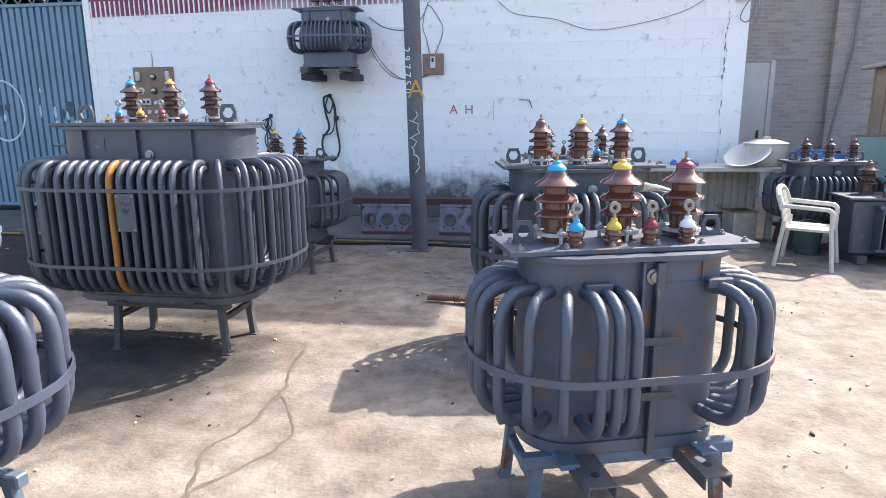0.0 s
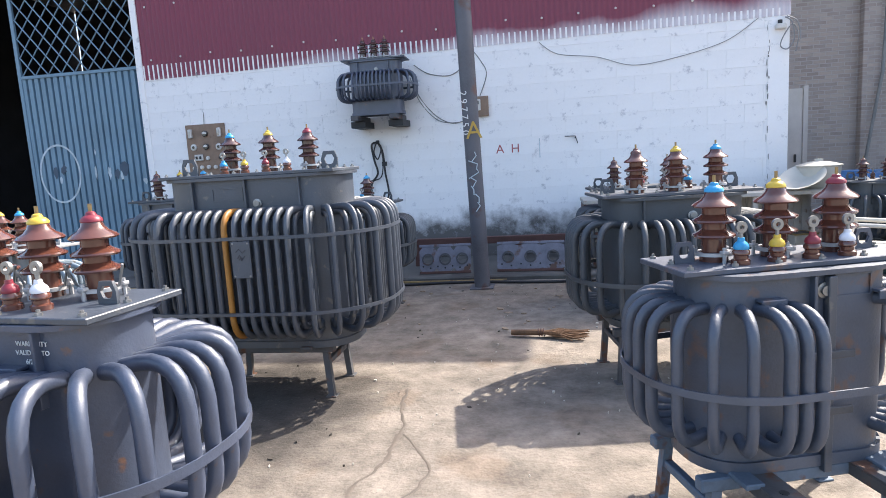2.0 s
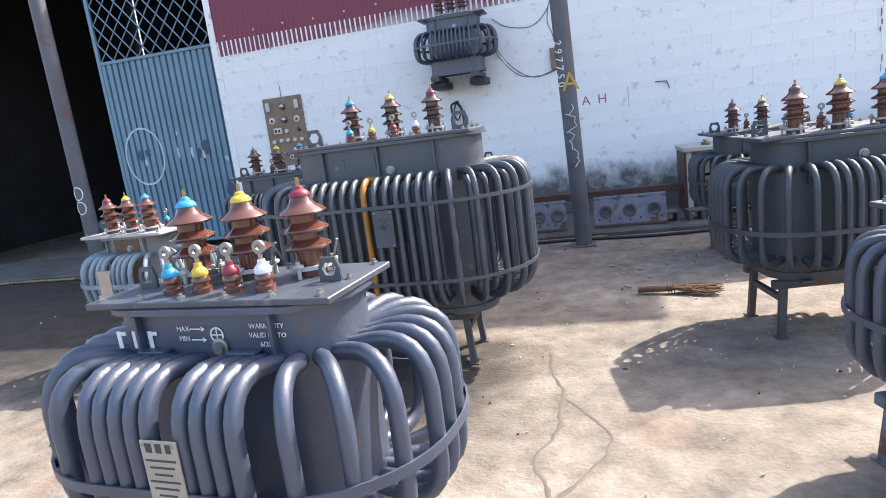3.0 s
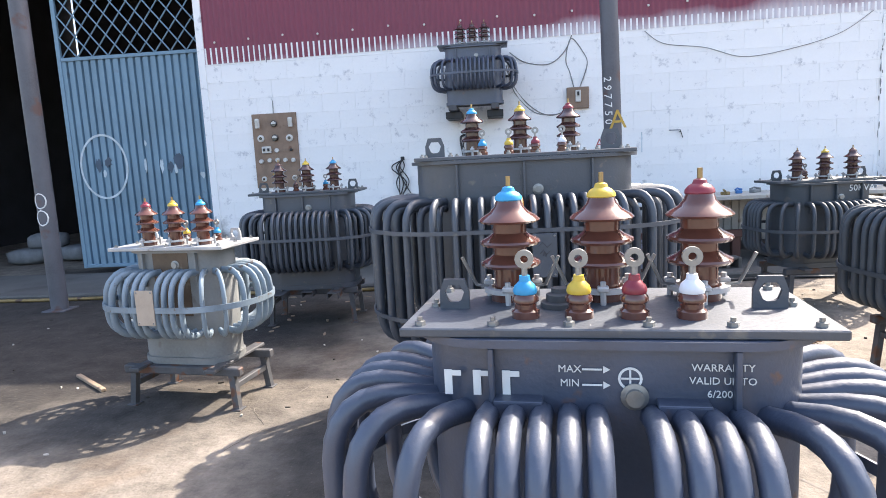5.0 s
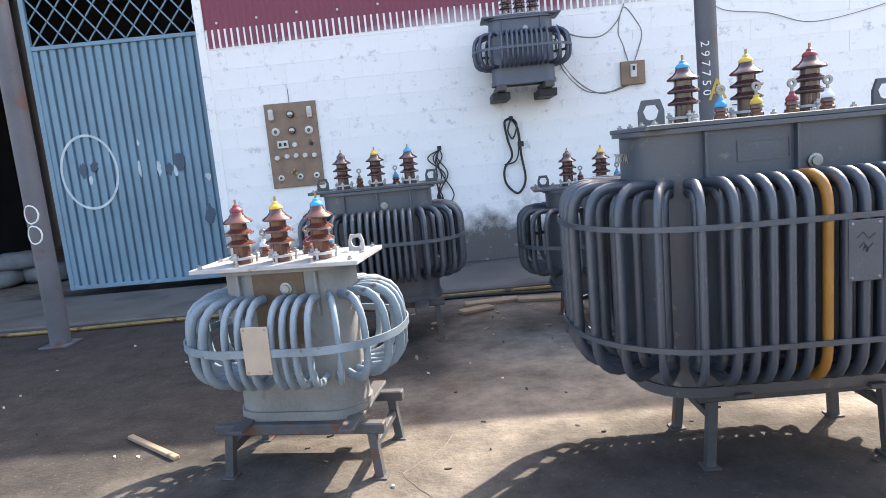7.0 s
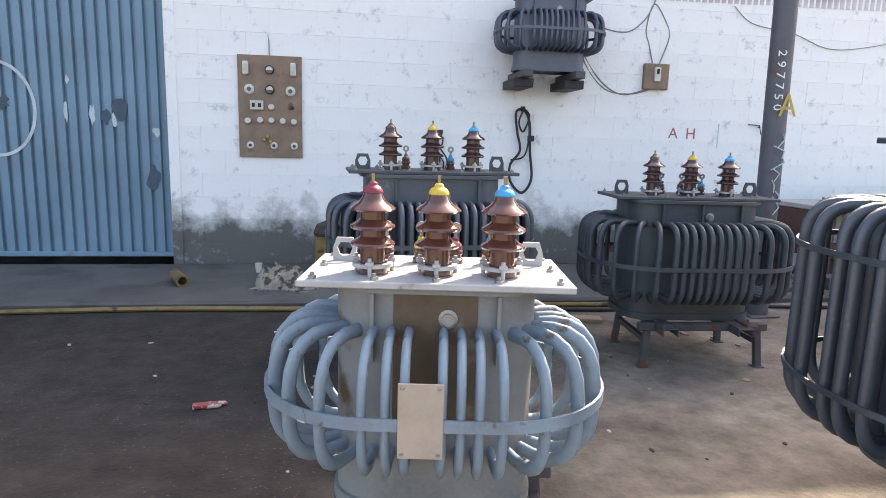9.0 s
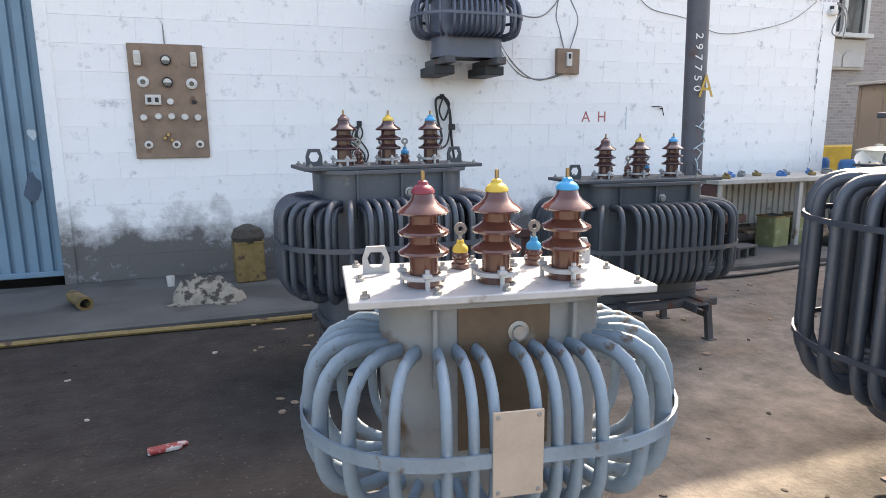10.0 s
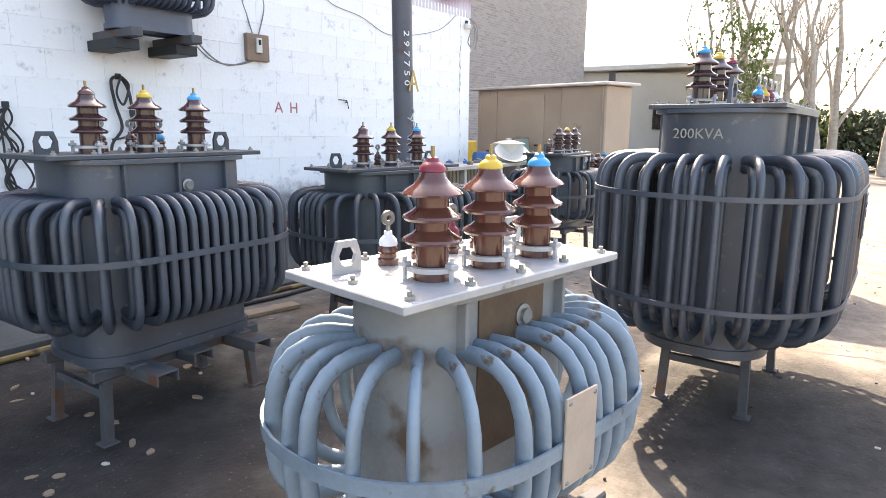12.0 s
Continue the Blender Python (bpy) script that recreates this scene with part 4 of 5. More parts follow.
t_2 = transformer("dark slate transformer behind the rusty banded one", 0.83, 5.34, 9, 1.165, (0.95, 0.48), (0.40, 0.25, 0.17), 0.36,
    (40, 1.03, 0.45, 0.22, 0.13, 0.10, 0.023), (0.66,), ("brown", "yellow", "blue"), ("red", "brown", "blue"), dark_slate, slate, hv_y=-0.12, lv_y=0.08, hv_gap=0.24, lv_gap=0.15, ribs=2, sub=0.95, legs_at=(0, 0, 0.36, 0.2))
t_5 = transformer("weathered slate transformer standing near the post", 0.93, 7.30, 6, 1.09, (0.92, 0.42), (0.36, 0.24, 0.16), 0.36,
    (40, 0.91, 0.46, 0.2, 0.11, 0.10, 0.021), (0.68,), ("brown", "yellow", "brown"), ("brown", "brown"), dark_slate, dark_slate, hv_y=-0.08, lv_y=0.08, hv_gap=0.24, lv_gap=0.15, ribs=3, sub=0.9, hv_mesh_used=HV_DARK)
lettering("stencil", "50KVA", 0.075, paint_white, pose(0.22, -0.243, 1.01, 90), t_5)
t_h = transformer("blue-grey transformer mounted high on wall brackets", -2.11, 9.63, 0, 0.86, (0.86, 0.36), (0.35, 0.15, 0.12), 0.14,
    (34, 0.71, 0.32, 0.18, 0.13, 0.12, 0.02), (0.50,), ("brown", "brown", "brown"), (), blue_grey, slate, hv_y=-0.04, hv_gap=0.15, ribs=2, sub=0.95, stand="none", lugs=False, base_z=1.955, hv_mesh_used=HV_DARK)
for sx in (-0.27, 0.25):
    part("bracket", Shape().box((sx, 0.05, 0.092), (0.10, 0.66, 0.07), 0.006), stand_steel, t_h, "steel channel wall bracket")
    part("brace", Shape().box((sx, 0.13, 0.013), (0.2, 0.5, 0.085), 0.006), black_iron, t_h)


# ---- things on and along the wall ----
def bent(points, r, mat, parent, name="cable", n=6):
    """A sagging cable through the points."""
    pts = [Vector(p) for p in points]
    out = []
    for i in range(len(pts) - 1):
        p0, p1, p2, p3 = pts[max(i - 1, 0)], pts[i], pts[i + 1], pts[min(i + 2, len(pts) - 1)]
        for k in range(8):
            t = k / 8
            out.append(0.5 * ((2 * p1) + (p2 - p0) * t + (2 * p0 - 5 * p1 + 4 * p2 - p3) * t * t + (3 * p1 - p0 - 3 * p2 + p3) * t ** 3))
    return part(name, Shape().tube(out + [pts[-1]], r, n), mat, parent)


def cable_thing(points, r, mat, label):
    c = thing("wall_cable", label, "cable")
    bent(points, r, mat, c)
    return c


def test_panel():
    p = thing("test_panel", "worn plywood test board with meters and sockets on the wall", "test panel", pose(-4.86, 9.965, 1.665))
    part("board", Shape().box((0, 0, 0), (0.62, 0.03, 1.0), 0.004), wood, p)
    def disc(x, z, r, mat, name, d=0.02):
        o = part(name, Shape().lathe([(r, 0), (r, d * 0.7), (r * 0.8, d)], 18, pose(x, -0.015, z, 90)), mat, p)
        return o
    for z in (0.36, 0.17):
        m = disc(0.0, z, 0.045, meter_glass, "meter", 0.035)
        part("dial", Shape().prism([(math.cos(a) * 0.034, math.sin(a) * 0.034) for a in [k * math.pi / 10 for k in range(11)]], 0, 0.001, pose(0, -0.051, z - 0.004, 90)), white_fixture, m)
    for x in (-0.23, 0.23):
        f = part("fuse_holder", Shape().box((x, -0.035, 0.37), (0.055, 0.05, 0.13), 0.01), white_fixture, p)
        part("fuse_cap", Shape().box((x, -0.064, 0.37), (0.03, 0.012, 0.07), 0.004), plastic_cream, f)
    for x, z in ((-0.2, 0.17), (0.2, 0.16), (-0.2, -0.38), (0.23, -0.38), (0.03, -0.38)):
        r = 0.048 if z > 0 else 0.036
        s = disc(x, z, r, white_fixture, "socket")
        part("hole", Shape().lathe([(r * 0.45, 0), (r * 0.45, 0.003)], 12, pose(x, -0.036, z, 90)), meter_glass, s)
    for x, z in ((-0.22, -0.14), (-0.10, -0.13), (0.01, -0.13), (0.12, -0.135), (0.23, -0.14), (0.01, 0.0), (0.21, 0.0)):
        disc(x, z, 0.03 if x < 0.2 or z < 0 else 0.02, white_fixture if (x, z) != (0.21, 0.0) else black_iron, "knob", 0.03)
    sw = part("switch_plate", Shape().box((-0.13, -0.03, 0.015), (0.13, 0.03, 0.09), 0.006), white_fixture, p)
    for x in (-0.16, -0.10):
        part("rocker", Shape().box((x, -0.048, 0.015), (0.03, 0.012, 0.04), 0.004), black_iron, sw)
    for x, z in ((-0.06, -0.32), (0.0, -0.34), (-0.03, -0.29)):
        disc(x, z, 0.018, brass, "terminal", 0.03)
    return p


test_panel()
cable_thing([(-4.86, 9.95, 2.16), (-4.87, 9.985, 2.4), (-4.90, 9.985, 2.75), (-4.90, 9.97, 2.92)], 0.006, grey_cable, "thin grey cable rising from the test board")

box = thing("switch_box", "small brown wooden switch box on the whitewashed wall", "switch box", pose(-0.79, 9.96, 2.13))
part("box", Shape().box((0, 0, 0), (0.28, 0.07, 0.27), 0.006), wood, box)
part("switch", Shape().box((0, -0.045, 0.02), (0.07, 0.03, 0.15), 0.006), white_fixture, box)
part("lever", Shape().box((0, -0.065, 0.05), (0.025, 0.02, 0.05), 0.004), black_iron, box)
cable_thing([(-1.65, 9.93, 2.75), (-1.45, 9.97, 2.62), (-1.15, 9.97, 2.58), (-0.95, 9.97, 2.72), (-0.85, 9.97, 2.92)], 0.007, grey_cable, "grey cable slung along the wall above the switch box")
cable_thing([(-0.84, 9.95, 2.27), (-0.88, 9.975, 2.45), (-0.93, 9.975, 2.62), (-0.86, 9.975, 2.88), (-0.72, 9.975, 2.72), (-0.66, 9.975, 2.55), (-0.76, 9.95, 2.27)], 0.007, grey_cable, "loop of grey cable above the switch box")
cable_thing([(-1.68, 9.86, 2.62), (-1.62, 9.97, 2.35), (-1.40, 9.975, 2.06), (-1.15, 9.975, 1.93), (-0.86, 9.95, 2.0)], 0.008, grey_cable, "grey cable drooping from the raised transformer to the switch box")
cable_thing([(-1.70, 9.86, 2.58), (-1.6, 9.97, 2.25), (-1.35, 9.975, 1.98), (-1.05, 9.975, 1.94), (-0.83, 9.95, 2.0)], 0.007, grey_cable, "second grey cable drooping to the switch box")
cable_thing([(0.06, 9.965, 2.91), (0.3, 9.965, 2.74), (0.8, 9.965, 2.66), (1.25, 9.965, 2.52), (1.75, 9.965, 2.56), (2.4, 9.965, 2.72), (2.8, 9.965, 2.97)], 0.0042, grey_cable, "thin grey cable sagging across the white wall")
hook = thing("cable_hook", "black cable loops hanging from a wall hook", "cable", pose(-2.25, 9.965, 1.3))
part("hook", Shape().box((0, 0.012, 0.44), (0.05, 0.04, 0.05), 0.006), black_iron, hook)
bent([(0.0, -0.03, 0.44), (-0.08, -0.03, 0.40), (-0.06, -0.03, 0.2), (-0.02, -0.03, 0.0), (-0.12, -0.03, -0.15), (-0.11, -0.03, -0.33), (0.02, -0.03, -0.45), (0.12, -0.03, -0.3), (0.09, -0.03, 0.0), (0.07, -0.03, 0.3), (0.0, -0.03, 0.44)], 0.014, black_rubber, hook, "loop")
bent([(0.0, -0.05, 0.44), (0.06, -0.05, 0.36), (0.0, -0.05, 0.2), (-0.05, -0.05, 0.3), (0.0, -0.05, 0.44)], 0.010, black_rubber, hook, "loop")
bent([(0.03, -0.04, 0.42), (0.07, -0.04, 0.2), (0.03, -0.04, -0.05), (-0.12, -0.04, -0.1)], 0.009, black_rubber, hook, "loop")
part("clip", Shape().box((0.09, -0.04, 0.13), (0.07, 0.03, 0.06), 0.005), black_iron, hook)
hook2 = thing("cable_bundle", "tangled black cable ends hanging on the wall", "cable", pose(-3.13, 9.965, 1.15))
part("peg", Shape().box((0, 0.012, 0.32), (0.05, 0.04, 0.05), 0.006), black_iron, hook2)
for k in range(6):
    rg = random.Random(40 + k)
    bent([(0, -0.03, 0.3), (rg.uniform(-0.16, 0.12), -0.03, 0.2), (rg.uniform(-0.1, 0.1), -0.03, 0.0), (rg.uniform(-0.08, 0.16), -0.03, -0.25), (rg.uniform(-0.05, 0.18), -0.03, -0.42)], 0.008, black_rubber, hook2, "strand")

mk = thing("wall_marks", "red stencilled letters on the whitewashed wall", "lettering", kind="structure")
lettering("letter", "A", 0.17, paint_red, pose(-0.52, 9.972, 1.53, 90), mk)
lettering("letter", "H", 0.17, paint_red, pose(-0.31, 9.972, 1.53, 90), mk)
part("mark", Shape().box((0.02, 9.972, 1.52), (0.012, 0.002, 0.26), 0.0005), sprayed_white, mk)
# black shape added in place of a small shadow on the wall
part("mark", Shape().box((0.50, 9.955, 1.63), (0.016, 0.035, 0.016), 0.003).tube([(0.36, 9.95, 1.655), (0.5, 9.95, 1.65), (0.53, 9.95, 1.55)], 0.006, 6), black_iron, mk)


# ---- along the foot of the wall ----
def core_plate(x, w, ang):
    p = thing("core_plate", "perforated galvanised steel plate leaning near the wall foot", "steel plate", pose(x, 8.62, 0.064, -14, 0, ang), "perforated plates by the wall foot")
    s = Shape()
    n = 12
    cells = 3
    cw = w / cells
    for k in range(cells):
        cx = -w / 2 + cw * (k + 0.5)
        hole = circle(0.055, 16, cx, 0.175)
        outer = []
        for hx, hy in hole:
            dx, dy = hx - cx, hy - 0.175
            f = min(cw / 2 / max(abs(dx), 1e-6), 0.155 / max(abs(dy), 1e-6))
            outer.append((cx + dx * f, 0.175 + dy * f))
        s.ring(outer, hole, 0, 0.012, pose(0, 0, 0, 90))
        part("collar", Shape().ring(circle(0.075, 16, cx, 0.175), circle(0.056, 16, cx, 0.175), 0.0, 0.012, pose(0, -0.012, 0, 90)), stand_steel, p)
    part("plate", s, plate_iron, p, smooth=0)
    part("upper_strip", Shape().box((0, -0.006, 0.345), (w, 0.02, 0.03), 0.003), plate_iron, p)
    part("lower_strip", Shape().box((0, -0.006, 0.015), (w, 0.02, 0.03), 0.003), rust_red, p)
    for k in range(7):
        part("bolt_hole", Shape().lathe([(0.011, 0), (0.011, 0.002)], 8, pose(-w / 2 + w * (k + 0.5) / 7, -0.014, 0.07 if k % 2 else 0.09, 90)), black_iron, p)
    return p


core_plate(-1.16, 0.63, 2)
core_plate(-0.13, 0.80, -3)
solid("steel_angle_beam", Shape().box((-0.3, 9.22, 0.38), (2.9, 0.06, 0.09), 0.008).box((-0.3, 9.26, 0.20), (0.1, 0.08, 0.30), 0.005).box((-1.6, 9.26, 0.20), (0.1, 0.08, 0.30), 0.005).box((0.95, 9.26, 0.20), (0.1, 0.08, 0.30), 0.005), rust_red, "long rusty steel beam on blocks by the wall", "steel beam")
solid("rubber_hose", Shape().tube([(-9.5 + k * 0.35, 8.33 + 0.03 * math.sin(k * 0.7), 0.022) for k in range(27)], 0.02, 8), tin_rust, "thin brown hose lying along the concrete step", "hose")
solid("rubber_hose", Shape().tube([(-3.2 + k * 0.3, 8.24 + 0.05 * math.sin(k * 0.9 + 1), 0.018) for k in range(19)], 0.016, 8), black_rubber, "black hose lying along the concrete step", "hose")


def tin(x, y, z, w, h, mat, ang, label):
    t = thing("oil_tin", label, "tin can", pose(x, y, z, 0, 0, ang))
    part("body", Shape().box((0, 0, h / 2), (w, w * 0.95, h), 0.012), mat, t)
    part("rim", Shape().ring([(a * w / 2 * 1.03, b * w / 2 * 0.98) for a, b in ((1, -1), (1, 1), (-1, 1), (-1, -1))], [(a * w / 2 * 0.92, b * w / 2 * 0.88) for a, b in ((1, -1), (1, 1), (-1, 1), (-1, -1))], h - 0.008, h + 0.010), tin_rust, t)
    part("content", Shape().box((0, 0, h - 0.004), (w * 0.9, w * 0.86, 0.012), 0.003), black_iron, t)
    return t


tin(-4.28, 9.55, 0.06, 0.25, 0.36, tin_rust, 6, "rusty square oil tin on the concrete step")
tin(-3.82, 9.56, 0.06, 0.25, 0.36, tin_green, -4, "faded yellow-green square oil tin on the step")
solid("debris_lump", Shape().lathe([(0.13, 0), (0.15, 0.05), (0.12, 0.12), (0.03, 0.16)], 9, pose(-4.28, 9.55, 0.415)), dry_leaf, "dark oily lump on the oil tin", "debris")


def rag():
    s = Shape()
    rg = random.Random(7)
    n = 24
    vs, fs = [], []
    for j in range(n):
        for i in range(n):
            u, v = i / (n - 1) - 0.5, j / (n - 1) - 0.5
            r = math.hypot(u, v) * 2
            e = 0.9 + 0.3 * noise.noise(Vector((u * 3, v * 3, 4)))
            h = max(0.0, 1 - r) ** 0.6 * 0.10 * (0.6 + 1.3 * abs(noise.noise(Vector((u * 7, v * 7, 1))))) + 0.012 + 0.02 * abs(noise.noise(Vector((u * 15, v * 15, 2))))
            vs.append((u * 0.58 * e, v * 0.34 * e, h * (1.9 if r < 0.95 else 0.6)))
    fs = [(j * n + i, j * n + i + 1, (j + 1) * n + i + 1, (j + 1) * n + i) for j in range(n - 1) for i in range(n - 1)]
    k = len(vs)
    vs += [(x, y, 0.0) for x, y, z in vs]
    fs += [tuple(k + i for i in f)[::-1] for f in fs]
    edge = [i for i in range(n)] + [j * n + n - 1 for j in range(1, n)] + [(n - 1) * n + i for i in range(n - 2, -1, -1)] + [j * n for j in range(n - 2, 0, -1)]
    fs += [(edge[i], k + edge[i], k + edge[(i + 1) % len(edge)], edge[(i + 1) % len(edge)]) for i in range(len(edge))]
    s.add(vs, fs)
    return solid("rag", s, cloth, "crumpled dirty white rag on the concrete step", "rag", m=pose(-4.65, 8.92, 0.06, 0, 0, -12), smooth=60)


rag()
stub = thing("pipe_stub", "short rusty pipe stub lying on the step", "pipe", pose(-5.58, 9.1, 0.11, 0, 0, 25))
part("pipe", Shape().ring(circle(0.05, 16), circle(0.038, 16), -0.17, 0.17, pose(0, 0, 0, 90)), tin_rust, stub)
part("collar", Shape().ring(circle(0.056, 16), circle(0.0485, 16), 0.11, 0.17, pose(0, 0, 0, 90)), brass, stub)
solid("paper_cup", Shape().lathe([(0.028, 0), (0.036, 0.09), (0.034, 0.09), (0.026, 0.004)], 14, pose(-4.95, 9.55, 0.06)), white_fixture, "small white cup on the step", "cup")
wr = thing("wrapper", "crumpled red and yellow wrapper on the ground", "litter", pose(-4.78, 6.51, 0.0, 0, 0, 8))
part("foil", Shape().box((0, 0, 0.012), (0.14, 0.05, 0.02), 0.008).box((0.07, 0.012, 0.012), (0.05, 0.035, 0.016), 0.006, (0, 8, 20)), wrapper_red, wr)
st = solid("wood_strip", Shape().box((0, 0, 0.012), (0.50, 0.035, 0.022), 0.004), raw_wood, "pale broken wooden strip on the ground", "wood scrap", m=pose(-4.71, 5.47, 0.0, 0, 0, -38))


def broom():
    b = thing("broom", "short straw broom lying on the ground", "broom", pose(0.03, 6.08, 0.0, 0, 0, -6))
    part("handle", Shape().tube([(-0.27, 0, 0.035), (-0.02, 0, 0.04)], 0.024, 8), straw, b)
    rg = random.Random(5)
    s = Shape()
    for k in range(70):
        a, e = rg.uniform(-1, 1), rg.uniform(0.2, 0.34)
        s.tube([(-0.05, a * 0.02, 0.03 + rg.uniform(0, 0.02)), (0.1, a * 0.06, 0.02 + rg.uniform(0, 0.04)), (e, a * 0.12, 0.006 + rg.uniform(0, 0.035))], 0.0035, 4, cap=False)
    part("bristles", s, straw, b)
    part("binding", Shape().tube([(-0.06 + 0.02 * k / 6, 0.03 * math.cos(k * 1.05), 0.04 + 0.03 * math.sin(k * 1.05)) for k in range(19)], 0.004, 5), rust_red, b)


broom()


def scatter(name, count, mat, label, seed, x0, x1, y0, y1, small, large):
    rg = random.Random(seed)
    s = Shape()
    for k in range(count):
        w, d, h = rg.uniform(small, large), rg.uniform(small, large) * 0.6, rg.uniform(0.004, 0.012)
        x, y = rg.uniform(x0, x1), rg.uniform(y0, y1)
        pts = [(math.cos(a) * w / 2 * rg.uniform(0.6, 1.1), math.sin(a) * d / 2 * rg.uniform(0.6, 1.1)) for a in [2 * math.pi * i / 7 for i in range(7)]]
        s.prism(pts, 0.0005, h, pose(x, y, 0, 0, 0, rg.uniform(0, 360)))
    return solid(name, s, mat, label, "debris", kind="stuff", smooth=0)


scatter("debris_chips", 110, dry_leaf, "scattered dark leaf and bark chips on the ground", 3, -6.5, 2.6, 2.6, 8.2, 0.012, 0.042)
scatter("pale_chips", 80, pale_chip, "scattered pale stone chips on the ground", 4, -6.5, 3.0, 2.8, 8.2, 0.015, 0.04)
scatter("wood_chips", 60, raw_wood, "scattered wood chips before the step", 15, -4.5, 0.2, 6.3, 8.3, 0.03, 0.10)
scatter("gravel", 420, pale_chip, "small pale gravel on the sunny ground", 9, -1.0, 6.0, 2.0, 8.0, 0.006, 0.02)
sl = thing("loose_boards", "loose broken boards lying before the step", "board")
for k, (x, y, w, a) in enumerate(((-2.75, 8.0, 0.5, 8), (-2.3, 7.95, 0.42, -10), (-2.9, 7.75, 0.3, 25))):
    part("board", Shape().box((x, y, 0.016 + 0.001 * k), (w, 0.12, 0.03), 0.004, (0, 0, a)), raw_wood, sl)


def seep(points, width, seed):
    """A dried water trail on the ground, uneven in width."""
    rg = random.Random(seed)
    s = Shape()
    pts = [Vector((x, y, 0)) for x, y in points]
    fine = []
    for a, b in zip(pts, pts[1:]):
        n = max(3, int((b - a).length / 0.03))
        fine += [a.lerp(b, k / n) for k in range(n)]
    fine = [p + Vector((noise.noise(p * 3 + Vector((seed, 0, 0))) * 0.06 + noise.noise(p * 14) * 0.02, noise.noise(p * 3 + Vector((0, seed, 5))) * 0.06, 0)) for p in fine]
    vs, fs = [], []
    for i, p in enumerate(fine):
        d = (fine[min(i + 1, len(fine) - 1)] - fine[max(i - 1, 0)]).normalized()
        nrm = Vector((-d.y, d.x, 0))
        w = width * (0.35 + 1.1 * abs(noise.noise(p * 9 + Vector((seed, 2, 0)))))
        vs += [p + nrm * w + Vector((0, 0, 0.001)), p + Vector((0, 0, 0.003)), p - nrm * w + Vector((0, 0, 0.001))]
    for i in range(len(fine) - 1):
        fs += [(3 * i, 3 * i + 1, 3 * i + 4, 3 * i + 3), (3 * i + 1, 3 * i + 2, 3 * i + 5, 3 * i + 4)]
    s.add(vs, fs)
    return solid("water_trail", s, wet_mark, "dried dark water trail on the sandy ground", "stain", kind="structure", smooth=60)


seep(((-0.85, 4.95), (-0.78, 4.5), (-0.75, 4.1), (-0.86, 3.75), (-0.72, 3.35), (-0.95, 2.9), (-1.05, 2.5)), 0.017, 3)
seep(((-0.72, 4.3), (-0.55, 4.0), (-0.50, 3.8), (-0.62, 3.6), (-0.85, 3.2), (-0.98, 2.8)), 0.014, 8)
seep(((-3.1, 5.35), (-3.2, 5.15), (-3.35, 5.0), (-3.22, 4.75), (-3.3, 4.4)), 0.006, 11)


# ---- right-hand corner: bench, chair, rectangular transformer ----
def bench():
    b = thing("work_bench", "long cream sheet-metal workbench along the wall", "workbench", pose(1.95, 9.36, 0))
    part("top", Shape().box((0, 0, 0.82), (2.85, 0.72, 0.05), 0.006), bench_paint, b)
    for x in (-1.36, -0.2, 0.55, 1.36):
        for y in (-0.3, 0.3):
            part("leg", Shape().box((x, y, 0.40), (0.06, 0.06, 0.79), 0.005), bench_paint, b)
    part("back_sheet", corrugated(-1.3, 1.35, 0.25, 0.79, 0.09, 0.02, 0.2, square=True), bench_paint, b, smooth=20)
    part("end_board", Shape().box((-1.40, 0, 0.42), (0.03, 0.62, 0.74), 0.004), rust_red, b, "rust-red end board")
    part("lower_shelf", Shape().box((0.3, 0.05, 0.2), (2.0, 0.3, 0.03), 0.004), raw_wood, b)


bench()
tin(1.5, 9.15, 0.0, 0.26, 0.40, tin_green, 8, "yellow-green oil tin under the workbench")
tin(1.95, 9.18, 0.0, 0.26, 0.40, tin_green, -12, "dented yellow-green oil tin under the workbench")
tin(2.95, 8.95, 0.0, 0.28, 0.36, label_metal, 15, "pale paper-labelled tin under the workbench")
for x, z in ((0.15, 0.06), (0.55, 0.06)):
    c = thing("concrete_block", "hollow grey concrete block by the bench", "block", pose(x + 0.1, 8.75, 0.0, 0, 0, 10), "loose concrete blocks")
    for dx in (-0.14, 0.0, 0.14):
        part("web", Shape().box((dx, 0, 0.09), (0.04, 0.17, 0.18), 0.006), concrete, c)
    for dz in (0.015, 0.165):
        part("slab", Shape().box((0, 0, dz), (0.24, 0.168, 0.028), 0.006), concrete, c)
tyre = solid("tyre", Shape().tube([(0.28 * math.cos(a), 0.28 * math.sin(a), 0.08) for a in [2 * math.pi * k / 24 for k in range(24)]], 0.08, 10, True), black_rubber, "black worn tyre lying on the ground", "tyre", m=pose(2.35, 8.75, 0.0))
pot = thing("cooling_pot", "dusty cream lidded pot on the workbench", "pot", pose(3.28, 9.30, 0.845) @ Matrix.Scale(0.9, 4))
part("body", Shape().lathe([(0.20, 0), (0.24, 0.05), (0.26, 0.28), (0.25, 0.29)], 24), plastic_cream, pot)
part("lid", Shape().lathe([(0.275, 0.285), (0.28, 0.30), (0.12, 0.345), (0.05, 0.35), (0.05, 0.38), (0.0, 0.385)], 24), plastic_cream, pot, "domed cream lid with knob")
dish = solid("dish", Shape().lathe([(0.0, 0.0), (0.12, 0.01), (0.25, 0.09), (0.255, 0.10), (0.24, 0.095), (0.11, 0.025), (0.0, 0.018)], 24), plastic_cream, "cream round dish leaning on the pot", "dish", m=pose(3.05, 9.12, 0.92, 22, -24, 0))
